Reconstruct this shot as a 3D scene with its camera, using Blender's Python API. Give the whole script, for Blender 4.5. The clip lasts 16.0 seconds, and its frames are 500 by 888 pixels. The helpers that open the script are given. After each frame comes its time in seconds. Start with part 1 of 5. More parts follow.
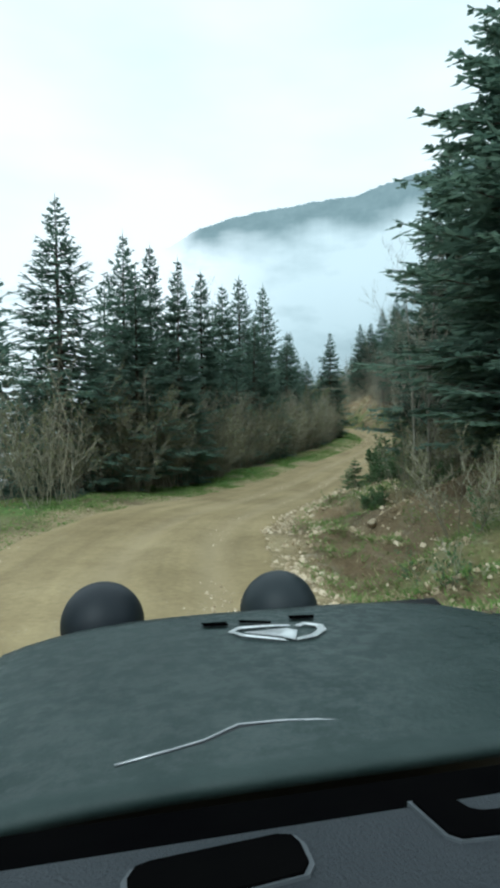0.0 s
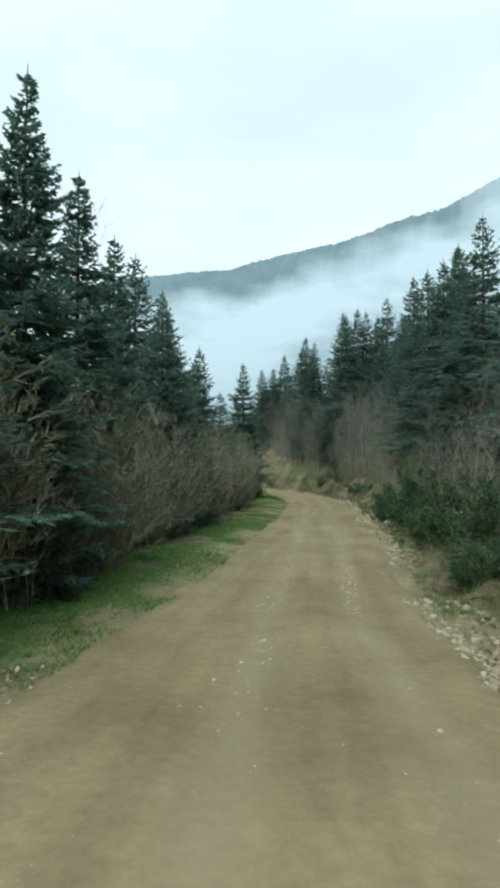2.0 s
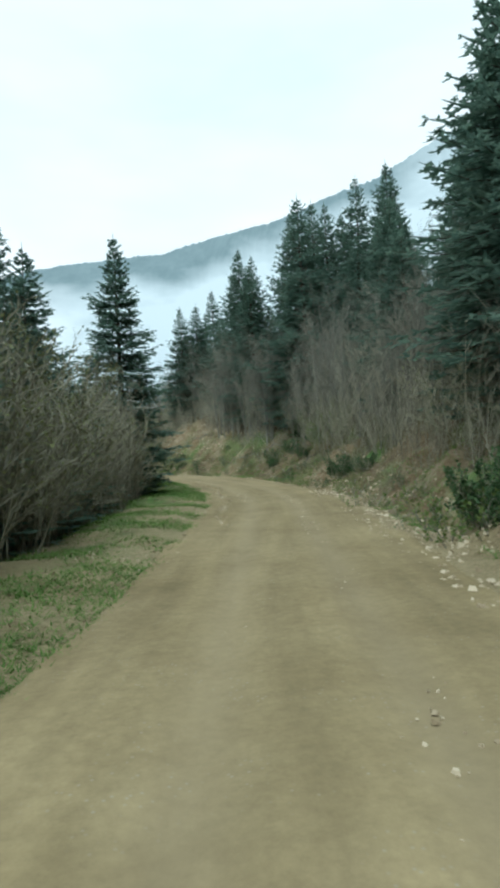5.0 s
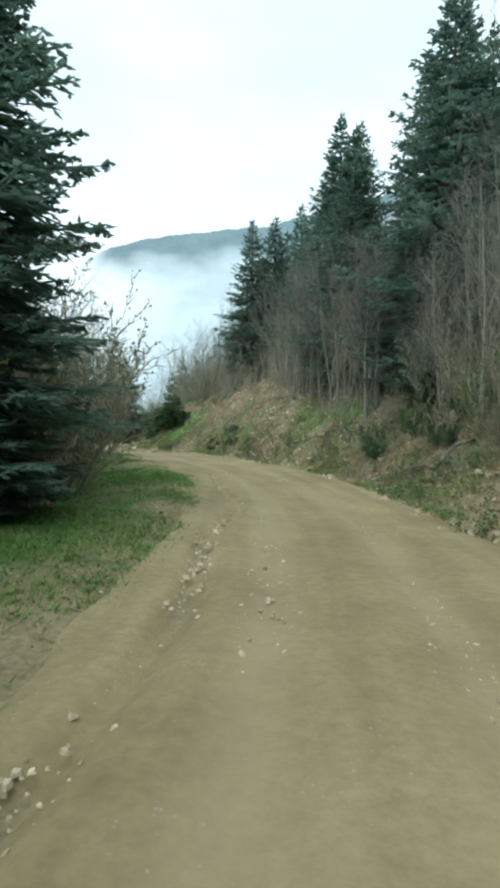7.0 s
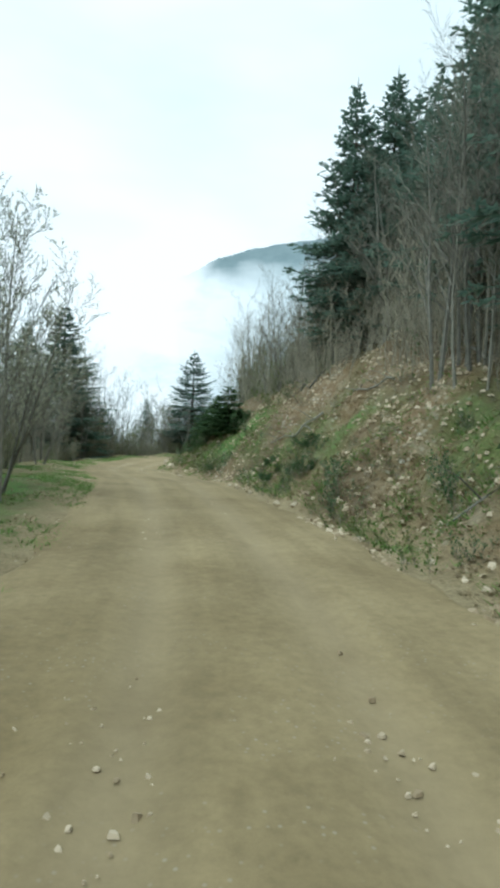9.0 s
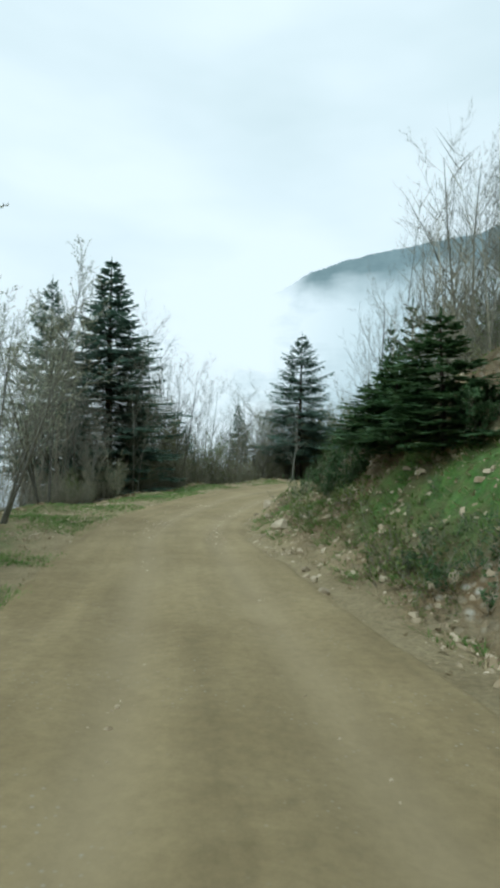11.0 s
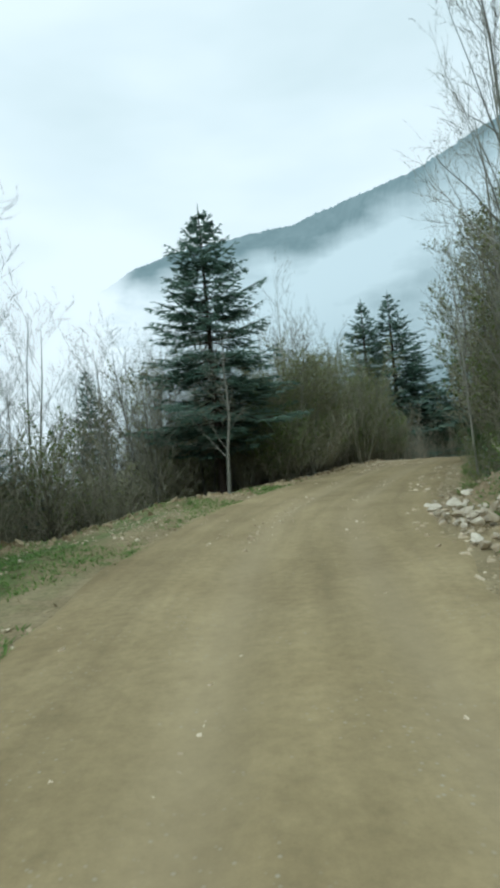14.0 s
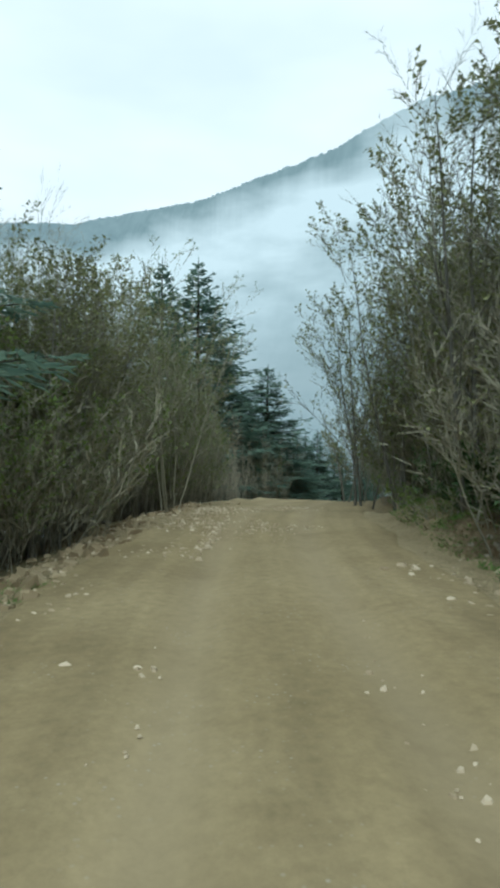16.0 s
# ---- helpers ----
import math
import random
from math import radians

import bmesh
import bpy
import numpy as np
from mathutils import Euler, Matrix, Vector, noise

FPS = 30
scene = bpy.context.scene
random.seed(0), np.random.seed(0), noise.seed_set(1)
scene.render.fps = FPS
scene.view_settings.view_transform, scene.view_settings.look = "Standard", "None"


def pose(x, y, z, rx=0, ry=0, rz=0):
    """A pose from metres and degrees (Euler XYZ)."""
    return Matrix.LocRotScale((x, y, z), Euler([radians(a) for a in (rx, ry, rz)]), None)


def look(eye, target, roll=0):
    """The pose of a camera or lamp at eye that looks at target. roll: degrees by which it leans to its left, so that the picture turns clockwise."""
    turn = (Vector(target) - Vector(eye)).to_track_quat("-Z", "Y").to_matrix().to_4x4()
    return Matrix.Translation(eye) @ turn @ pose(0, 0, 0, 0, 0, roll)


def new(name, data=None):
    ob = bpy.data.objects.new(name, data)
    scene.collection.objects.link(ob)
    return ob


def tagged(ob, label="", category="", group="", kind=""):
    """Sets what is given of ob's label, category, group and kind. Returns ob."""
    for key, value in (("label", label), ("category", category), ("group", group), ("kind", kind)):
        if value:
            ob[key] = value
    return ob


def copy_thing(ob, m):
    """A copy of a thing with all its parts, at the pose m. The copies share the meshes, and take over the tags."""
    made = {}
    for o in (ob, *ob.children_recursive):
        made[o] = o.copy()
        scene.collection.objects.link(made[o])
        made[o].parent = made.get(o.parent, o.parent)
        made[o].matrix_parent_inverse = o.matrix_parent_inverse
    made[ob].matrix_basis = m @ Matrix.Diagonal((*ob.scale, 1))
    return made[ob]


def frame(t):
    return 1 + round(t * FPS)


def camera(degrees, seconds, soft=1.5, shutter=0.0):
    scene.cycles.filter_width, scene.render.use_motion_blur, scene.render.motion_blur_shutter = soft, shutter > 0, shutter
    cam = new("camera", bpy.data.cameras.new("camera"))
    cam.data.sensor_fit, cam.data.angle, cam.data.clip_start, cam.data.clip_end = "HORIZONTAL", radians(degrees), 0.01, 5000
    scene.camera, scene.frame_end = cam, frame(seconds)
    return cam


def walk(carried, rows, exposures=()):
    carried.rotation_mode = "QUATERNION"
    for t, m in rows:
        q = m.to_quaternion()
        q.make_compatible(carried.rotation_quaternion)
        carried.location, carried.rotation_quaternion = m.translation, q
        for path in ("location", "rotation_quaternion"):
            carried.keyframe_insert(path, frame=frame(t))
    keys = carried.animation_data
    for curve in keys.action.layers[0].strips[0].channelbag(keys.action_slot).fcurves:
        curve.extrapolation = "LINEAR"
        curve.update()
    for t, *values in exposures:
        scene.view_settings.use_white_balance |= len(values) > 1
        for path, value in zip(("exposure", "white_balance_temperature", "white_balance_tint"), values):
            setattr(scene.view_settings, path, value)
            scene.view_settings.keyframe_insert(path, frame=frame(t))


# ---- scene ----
cam = camera(45.61, 16.0, soft=3.9)
# seconds, eye, (turn to the left, tilt up, lean to the left) in degrees
PATH = [
    (0, (-0.000, 0.000, 4.597), (0.00, -3.59, -0.28)),
    (0.5, (-1.297, 5.808, 3.927), (-4.55, -1.02, -2.10)),
    (1, (-1.731, 9.164, 3.753), (-7.16, 1.34, -1.93)),
    (1.5, (-1.796, 12.995, 3.471), (-10.27, 3.07, -1.56)),
    (2, (-1.332, 15.568, 3.388), (-12.11, 2.58, 0.30)),
    (2.5, (-0.490, 18.512, 3.125), (-12.29, 2.69, -0.60)),
    (3, (0.690, 22.441, 2.802), (-13.55, 2.37, -0.82)),
    (3.5, (1.972, 26.896, 2.535), (-14.84, 2.71, -1.61)),
    (3.7, (2.621, 28.545, 2.537), (-15.44, 2.69, -1.88)),
    (4.5, (4.990, 35.096, 2.647), (-17.20, 1.73, -2.70)),
    (5, (6.348, 39.162, 2.549), (-17.37, 1.13, -3.21)),
    (5.8, (8.454, 45.632, 2.395), (-15.22, 0.16, -4.03)),
    (6, (8.987, 47.245, 2.405), (-14.09, -0.01, -2.96)),
    (6.5, (10.612, 51.874, 2.473), (-11.26, -0.66, -0.50)),
    (7, (12.115, 56.327, 2.456), (-8.44, -0.90, 1.23)),
    (7.5, (13.344, 60.458, 2.533), (-6.43, -1.19, 1.85)),
    (8, (14.313, 65.222, 2.511), (-4.44, -1.86, 2.62)),
    (8.5, (14.836, 69.655, 2.593), (-1.80, -1.23, 2.22)),
    (9, (14.997, 73.749, 2.729), (1.38, -0.39, 2.44)),
    (9.5, (14.682, 78.282, 2.748), (4.29, -0.01, 2.50)),
    (9.7, (14.320, 80.259, 2.786), (5.55, 0.54, 2.48)),
    (10.5, (12.809, 87.862, 2.952), (9.46, 0.65, 1.83)),
    (11, (11.761, 92.288, 2.849), (10.66, 0.73, 1.42)),
    (11.8, (9.812, 98.679, 2.592), (9.92, 0.85, 0.77)),
    (12, (9.256, 100.120, 2.540), (9.13, 0.99, 0.07)),
    (12.5, (8.063, 103.536, 2.414), (6.93, 1.15, -2.04)),
    (13, (6.943, 106.957, 2.421), (3.15, 0.95, -3.96)),
    (13.5, (6.464, 110.567, 2.341), (-1.18, 0.50, -4.41)),
    (14, (6.453, 114.095, 2.437), (-4.22, -0.07, -5.45)),
    (14.5, (6.714, 117.862, 2.512), (-8.83, 0.33, -5.14)),
    (15, (7.186, 121.570, 2.436), (-12.52, 0.64, -4.76)),
    (15.5, (7.874, 124.949, 2.520), (-19.65, -0.28, -2.58)),
    (16, (9.131, 128.852, 2.534), (-26.98, 0.35, 0.42)),
]
walk(cam, [(t, pose(*eye, 90 + tilt, 0, turn) @ pose(0, 0, 0, 0, 0, lean)) for t, eye, (turn, tilt, lean) in PATH],
     exposures=[(t, e, 5380, -5.5) for t, e in ((0.0, 0.1), (2.0, 0.0), (3.5, -0.1), (6.0, 0.22), (9.0, 0.1), (12.0, -0.22), (14.0, -0.14), (15.5, 0.0), (16.0, 0.0))])

# ---- light: a bright overcast sky and a weak, very soft sun ----
world = bpy.data.worlds.new("sky")
scene.world = world
world.use_nodes = True
wn = world.node_tree
wn.nodes.clear()
sky = wn.nodes.new("ShaderNodeTexSky")
sky.sky_type, sky.sun_disc = "NISHITA", False
sky.sun_elevation, sky.sun_rotation = radians(50), radians(206.6)
sky.dust_density, sky.air_density = 6.0, 1.0
cloud_map = wn.nodes.new("ShaderNodeTexCoord")
cloud_scale = wn.nodes.new("ShaderNodeMapping")
cloud_scale.inputs["Scale"].default_value = (1.0, 1.0, 3.0)
cloud = wn.nodes.new("ShaderNodeTexNoise")
cloud.inputs["Scale"].default_value, cloud.inputs["Detail"].default_value = 1.6, 4.0
cloud_ramp = wn.nodes.new("ShaderNodeValToRGB")
cloud_ramp.color_ramp.elements[0].position, cloud_ramp.color_ramp.elements[0].color = 0.35, (0.965, 0.965, 0.935, 1)
cloud_ramp.color_ramp.elements[1].position, cloud_ramp.color_ramp.elements[1].color = 0.62, (1.20, 1.145, 1.115, 1)
sky_dim = wn.nodes.new("ShaderNodeVectorMath")
sky_dim.operation = "SCALE"
sky_dim.inputs["Scale"].default_value = 0.10
veil = wn.nodes.new("ShaderNodeMix")
veil.data_type = "RGBA"
veil.inputs["Factor"].default_value = 0.92
back = wn.nodes.new("ShaderNodeBackground")
back.inputs["Strength"].default_value = 1.0
wout = wn.nodes.new("ShaderNodeOutputWorld")
wn.links.new(cloud_map.outputs["Generated"], cloud_scale.inputs["Vector"])
wn.links.new(cloud_scale.outputs["Vector"], cloud.inputs["Vector"])
wn.links.new(cloud.outputs["Fac"], cloud_ramp.inputs["Fac"])
wn.links.new(sky.outputs["Color"], sky_dim.inputs[0])
wn.links.new(sky_dim.outputs["Vector"], veil.inputs["A"])
wn.links.new(cloud_ramp.outputs["Color"], veil.inputs["B"])
wn.links.new(veil.outputs["Result"], back.inputs["Color"])
wn.links.new(back.outputs["Background"], wout.inputs["Surface"])

sun_data = bpy.data.lights.new("sun", "SUN")
sun_data.energy, sun_data.angle, sun_data.color = 1.3, radians(40), (1.0, 0.97, 0.92)
sun = new("sun", sun_data)
sun.matrix_world = look((-22, 10, 80), (8, 70, 0))


# ---- materials ----
def node_material(name, rough=0.9):
    m = bpy.data.materials.new(name)
    m.use_nodes = True
    nt = m.node_tree
    bsdf = nt.nodes["Principled BSDF"]
    bsdf.inputs["Roughness"].default_value = rough
    bsdf.inputs["Specular IOR Level"].default_value = 0.25
    return m, nt, bsdf


def noise_node(nt, scale, detail=6.0, rough=0.6, coord="Object"):
    tc = nt.nodes.new("ShaderNodeTexCoord")
    n = nt.nodes.new("ShaderNodeTexNoise")
    n.inputs["Scale"].default_value, n.inputs["Detail"].default_value = scale, detail
    n.inputs["Roughness"].default_value = rough
    nt.links.new(tc.outputs[coord], n.inputs["Vector"])
    return n.outputs["Fac"]


def ramp(nt, fac, stops):
    r = nt.nodes.new("ShaderNodeValToRGB")
    els = r.color_ramp.elements
    while len(els) < len(stops):
        els.new(0.5)
    for e, (p, c) in zip(els, stops):
        e.position, e.color = p, (*c, 1)
    nt.links.new(fac, r.inputs["Fac"])
    return r.outputs["Color"]


def mix(nt, fac, a, b, blend="MIX"):
    n = nt.nodes.new("ShaderNodeMix")
    n.data_type, n.blend_type = "RGBA", blend
    for value, key in ((fac, "Factor"), (a, "A"), (b, "B")):
        if isinstance(value, (int, float)):
            n.inputs[key].default_value = value
        elif isinstance(value, tuple):
            n.inputs[key].default_value = (*value, 1)
        else:
            nt.links.new(value, n.inputs[key])
    return n.outputs["Result"]


def math_node(nt, op, a, b=0.0):
    n = nt.nodes.new("ShaderNodeMath")
    n.operation = op
    for value, key in ((a, 0), (b, 1)):
        if isinstance(value, (int, float)):
            n.inputs[key].default_value = value
        else:
            nt.links.new(value, n.inputs[key])
    return n.outputs["Value"]


def bump(nt, bsdf, height, strength=0.5, distance=0.02):
    b = nt.nodes.new("ShaderNodeBump")
    b.inputs["Strength"].default_value, b.inputs["Distance"].default_value = strength, distance
    nt.links.new(height, b.inputs["Height"])
    nt.links.new(b.outputs["Normal"], bsdf.inputs["Normal"])


def voronoi_node(nt, scale, feature="F1", coord="Object"):
    tc = nt.nodes.new("ShaderNodeTexCoord")
    v = nt.nodes.new("ShaderNodeTexVoronoi")
    v.feature = feature
    v.inputs["Scale"].default_value = scale
    nt.links.new(tc.outputs[coord], v.inputs["Vector"])
    return v


def attribute(nt, name):
    a = nt.nodes.new("ShaderNodeAttribute")
    a.attribute_name = name
    return a.outputs["Fac"]


def varied(name, dark, light, scale, rough=0.85, per="Object", bump_scale=0.0, translucent=0.0):
    """A colour that wanders between two tones, by noise and from piece to piece."""
    m, nt, bsdf = node_material(name, rough)
    fac = noise_node(nt, scale)
    if per == "Object":
        rnd = nt.nodes.new("ShaderNodeObjectInfo").outputs["Random"]
    else:
        rnd = nt.nodes.new("ShaderNodeNewGeometry").outputs["Random Per Island"]
    both = math_node(nt, "ADD", math_node(nt, "MULTIPLY", fac, 0.6), math_node(nt, "MULTIPLY", rnd, 0.4))
    nt.links.new(ramp(nt, both, [(0.28, dark), (0.72, light)]), bsdf.inputs["Base Color"])
    if bump_scale:
        bump(nt, bsdf, noise_node(nt, bump_scale), 0.6, 0.02)
    if translucent:
        out = nt.nodes["Material Output"]
        thin = nt.nodes.new("ShaderNodeBsdfTranslucent")
        both = nt.nodes.new("ShaderNodeMixShader")
        both.inputs[0].default_value = translucent
        nt.links.new(bsdf.inputs["Base Color"].links[0].from_socket, thin.inputs["Color"])
        nt.links.new(bsdf.outputs["BSDF"], both.inputs[1])
        nt.links.new(thin.outputs["BSDF"], both.inputs[2])
        nt.links.new(both.outputs["Shader"], out.inputs["Surface"])
    return m


def dirt_material():
    m, nt, bsdf = node_material("road_dirt", 0.95)
    base = ramp(nt, noise_node(nt, 0.35, 5), [(0.3, (0.246, 0.196, 0.102)), (0.7, (0.368, 0.300, 0.168))])
    fine = ramp(nt, noise_node(nt, 9.0, 8, 0.7), [(0.3, (0.62, 0.60, 0.56)), (0.7, (1.25, 1.22, 1.18))])
    col = mix(nt, 0.5, base, fine, "MULTIPLY")
    lay = nt.nodes.new("ShaderNodeCombineXYZ")
    nt.links.new(attribute(nt, "run"), lay.inputs[0])
    nt.links.new(attribute(nt, "side"), lay.inputs[1])
    flow = nt.nodes.new("ShaderNodeMapping")
    flow.inputs["Scale"].default_value = (0.22, 2.4, 1.0)
    streak = nt.nodes.new("ShaderNodeTexNoise")
    streak.inputs["Scale"].default_value, streak.inputs["Detail"].default_value = 1.0, 6.0
    nt.links.new(lay.outputs["Vector"], flow.inputs["Vector"])
    nt.links.new(flow.outputs["Vector"], streak.inputs["Vector"])
    col = mix(nt, 0.55, col, ramp(nt, streak.outputs["Fac"], [(0.32, (0.72, 0.70, 0.66)), (0.68, (1.22, 1.20, 1.16))]), "MULTIPLY")
    tracks = attribute(nt, "track")
    col = mix(nt, math_node(nt, "MULTIPLY", tracks, 0.45), col, (0.380, 0.306, 0.182))
    damp = ramp(nt, noise_node(nt, 0.9, 6, 0.65), [(0.36, (0.50, 0.46, 0.40)), (0.5, (1, 1, 1))])
    col = mix(nt, 0.22, col, damp, "MULTIPLY")
    peb = voronoi_node(nt, 16.0)
    spot = ramp(nt, peb.outputs["Distance"], [(0.0, (1, 1, 1)), (0.22, (0, 0, 0))])
    some = ramp(nt, noise_node(nt, 1.4, 3), [(0.48, (0, 0, 0)), (0.62, (1, 1, 1))])
    col = mix(nt, mix(nt, 1.0, spot, some, "MULTIPLY"), col, (0.40, 0.36, 0.28))
    nt.links.new(col, bsdf.inputs["Base Color"])
    bump(nt, bsdf, math_node(nt, "ADD", noise_node(nt, 14.0, 8, 0.7), math_node(nt, "MULTIPLY", peb.outputs["Distance"], -0.6)), 0.4, 0.012)
    return m


def ground_material():
    m, nt, bsdf = node_material("hillside_soil", 0.95)
    litter = ramp(nt, noise_node(nt, 1.3, 7, 0.7), [(0.3, (0.070, 0.052, 0.030)), (0.5, (0.15, 0.115, 0.066)), (0.72, (0.25, 0.20, 0.12))])
    grass = ramp(nt, noise_node(nt, 2.2, 7, 0.7), [(0.3, (0.042, 0.112, 0.020)), (0.52, (0.085, 0.220, 0.036)), (0.75, (0.18, 0.29, 0.070))])
    soil = ramp(nt, noise_node(nt, 1.5, 8, 0.72), [(0.30, (0.105, 0.066, 0.034)), (0.45, (0.225, 0.155, 0.080)), (0.6, (0.335, 0.272, 0.168)), (0.75, (0.47, 0.42, 0.31))])
    rubble = voronoi_node(nt, 7.0)
    face = nt.nodes.new("ShaderNodeSeparateColor")
    nt.links.new(rubble.outputs["Color"], face.inputs["Color"])
    piece = ramp(nt, face.outputs["Red"], [(0.0, (0.22, 0.17, 0.10)), (0.6, (0.40, 0.35, 0.25)), (1.0, (0.62, 0.58, 0.48))])
    core = ramp(nt, rubble.outputs["Distance"], [(0.25, (1, 1, 1)), (0.55, (0, 0, 0))])
    where = ramp(nt, noise_node(nt, 0.9, 5, 0.65), [(0.46, (0, 0, 0)), (0.58, (1, 1, 1))])
    soil = mix(nt, mix(nt, 1.0, core, where, "MULTIPLY"), soil, piece)
    dirt = ramp(nt, noise_node(nt, 0.8, 8, 0.7), [(0.3, (0.250, 0.197, 0.105)), (0.7, (0.405, 0.332, 0.192))])
    bare = ramp(nt, noise_node(nt, 2.6, 7, 0.72), [(0.40, (0, 0, 0)), (0.56, (1, 1, 1))])
    cover = math_node(nt, "MULTIPLY", attribute(nt, "grass"), math_node(nt, "ADD", math_node(nt, "MULTIPLY", bare, 0.55), 0.45))
    col = mix(nt, cover, litter, grass)
    col = mix(nt, attribute(nt, "soil"), col, soil)
    col = mix(nt, math_node(nt, "MULTIPLY", attribute(nt, "dirt"), math_node(nt, "SUBTRACT", 1.15, math_node(nt, "MULTIPLY", cover, 0.5))), col, dirt)
    fine = ramp(nt, noise_node(nt, 16.0, 6, 0.7), [(0.3, (0.66, 0.66, 0.66)), (0.7, (1.36, 1.36, 1.34))])
    nt.links.new(mix(nt, 0.8, col, fine, "MULTIPLY"), bsdf.inputs["Base Color"])
    bump(nt, bsdf, math_node(nt, "SUBTRACT", noise_node(nt, 9.0, 10, 0.75), math_node(nt, "MULTIPLY", rubble.outputs["Distance"], math_node(nt, "MULTIPLY", attribute(nt, "soil"), 0.7))), 0.8, 0.07)
    return m


def backdrop_material():
    """The far mountain side and the cloud that lies in the valley. Haze is painted glow."""
    m = bpy.data.materials.new("misty_distance_glow")
    m.use_nodes = True
    nt = m.node_tree
    nt.nodes.clear()
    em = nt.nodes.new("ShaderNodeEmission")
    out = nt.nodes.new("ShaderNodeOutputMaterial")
    # slope colour with the blue-grey haze already painted in, shown as emission
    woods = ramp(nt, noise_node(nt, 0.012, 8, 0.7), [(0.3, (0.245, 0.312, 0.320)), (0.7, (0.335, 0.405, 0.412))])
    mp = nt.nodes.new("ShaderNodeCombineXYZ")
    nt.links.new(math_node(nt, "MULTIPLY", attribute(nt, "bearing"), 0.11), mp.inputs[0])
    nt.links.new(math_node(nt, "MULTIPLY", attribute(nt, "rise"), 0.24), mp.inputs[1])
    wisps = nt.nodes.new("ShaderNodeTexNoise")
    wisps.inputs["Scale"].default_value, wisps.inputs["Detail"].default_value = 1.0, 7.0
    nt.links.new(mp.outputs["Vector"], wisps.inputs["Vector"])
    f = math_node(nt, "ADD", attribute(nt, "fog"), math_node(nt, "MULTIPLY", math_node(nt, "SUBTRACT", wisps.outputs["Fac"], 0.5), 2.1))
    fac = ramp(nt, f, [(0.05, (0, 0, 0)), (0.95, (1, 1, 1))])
    # glowing fog colours, painted darker further below the ridge
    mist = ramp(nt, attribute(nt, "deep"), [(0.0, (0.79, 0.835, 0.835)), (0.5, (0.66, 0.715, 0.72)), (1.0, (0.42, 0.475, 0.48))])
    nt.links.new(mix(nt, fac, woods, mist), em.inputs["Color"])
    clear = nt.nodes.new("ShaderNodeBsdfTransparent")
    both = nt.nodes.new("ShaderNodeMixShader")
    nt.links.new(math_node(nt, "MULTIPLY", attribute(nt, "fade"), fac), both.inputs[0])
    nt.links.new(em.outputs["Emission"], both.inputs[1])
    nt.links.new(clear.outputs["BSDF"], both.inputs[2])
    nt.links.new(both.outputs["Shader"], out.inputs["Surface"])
    return m


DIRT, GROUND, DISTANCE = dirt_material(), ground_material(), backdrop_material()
BARK = varied("fir_bark", (0.045, 0.035, 0.028), (0.13, 0.105, 0.085), 9.0, 0.95, bump_scale=40)
GREY_BARK = varied("grey_bark", (0.115, 0.112, 0.092), (0.325, 0.315, 0.258), 6.0, 0.9, bump_scale=40)
BROWN_BARK = varied("brown_twigs", (0.140, 0.134, 0.096), (0.37, 0.348, 0.252), 4.0, 0.9)
TWIG = varied("grey_twigs", (0.125, 0.123, 0.096), (0.345, 0.330, 0.258), 4.0, 0.9)
NEEDLES = varied("fir_needles", (0.095, 0.154, 0.118), (0.202, 0.284, 0.212), 0.9, 0.9, "Island", translucent=0.52)
YOUNG = varied("fresh_green_leaves", (0.085, 0.135, 0.034), (0.22, 0.285, 0.080), 1.2, 0.7, "Island", translucent=0.35)
PINE = varied("pine_needles", (0.058, 0.115, 0.048), (0.135, 0.215, 0.088), 1.5, 0.75, "Island", translucent=0.3)
BUDS = varied("pale_buds", (0.28, 0.30, 0.19), (0.58, 0.59, 0.43), 1.5, 0.8, "Island")
THICKET = varied("sapling_bark", (0.138, 0.130, 0.093), (0.43, 0.395, 0.292), 0.7, 0.9, "Island")
STONE = varied("limestone", (0.24, 0.19, 0.12), (0.56, 0.48, 0.34), 2.5, 0.9, bump_scale=12)
PEBBLE = varied("loose_stone", (0.32, 0.25, 0.15), (0.66, 0.56, 0.40), 3.0, 0.9, "Island")
CLOD = varied("earth_clod", (0.17, 0.125, 0.066), (0.44, 0.36, 0.22), 1.2, 0.95, "Island")
GRASS = varied("grass_blades", (0.100, 0.194, 0.042), (0.25, 0.36, 0.105), 0.8, 0.8, "Island", translucent=0.5)
OLIVE = varied("olive_buds", (0.120, 0.136, 0.058), (0.30, 0.318, 0.140), 0.6, 0.85, "Island", translucent=0.3)
STRAW = varied("dry_grass", (0.18, 0.135, 0.070), (0.48, 0.40, 0.24), 0.9, 0.9, "Island", translucent=0.35)


# ---- the lie of the land ----
# the line of the track: metres east, north and up
TRACK = [(9.0, -42, 5.8), (4.4, -20, 4.5), (0, 0, 2.95), (-1.18, 5.5, 2.34), (-1.68, 9.2, 2.09), (-1.73, 12.8, 1.85), (-1.28, 15.6, 1.7),
         (-0.45, 18.6, 1.47), (0.7, 22.5, 1.16), (2.02, 26.85, 0.95), (4.98, 35.1, 0.95), (7.66, 43.2, 0.80), (10.6, 51.85, 0.8),
         (13.3, 60.5, 0.87), (14.8, 69.6, 0.95), (14.6, 78.3, 1.12), (11.75, 92.25, 1.19), (9.28, 100.1, 0.9),
         (7.03, 107, 0.76), (6.5, 112.3, 0.74), (6.74, 117.85, 0.82), (7.95, 125, 0.86), (9.6, 129.5, 0.88), (13.2, 137.0, 0.88),
         (17.2, 143.4, 0.8), (24, 152, 0.1), (34, 163, -1.2), (50, 180, -3)]


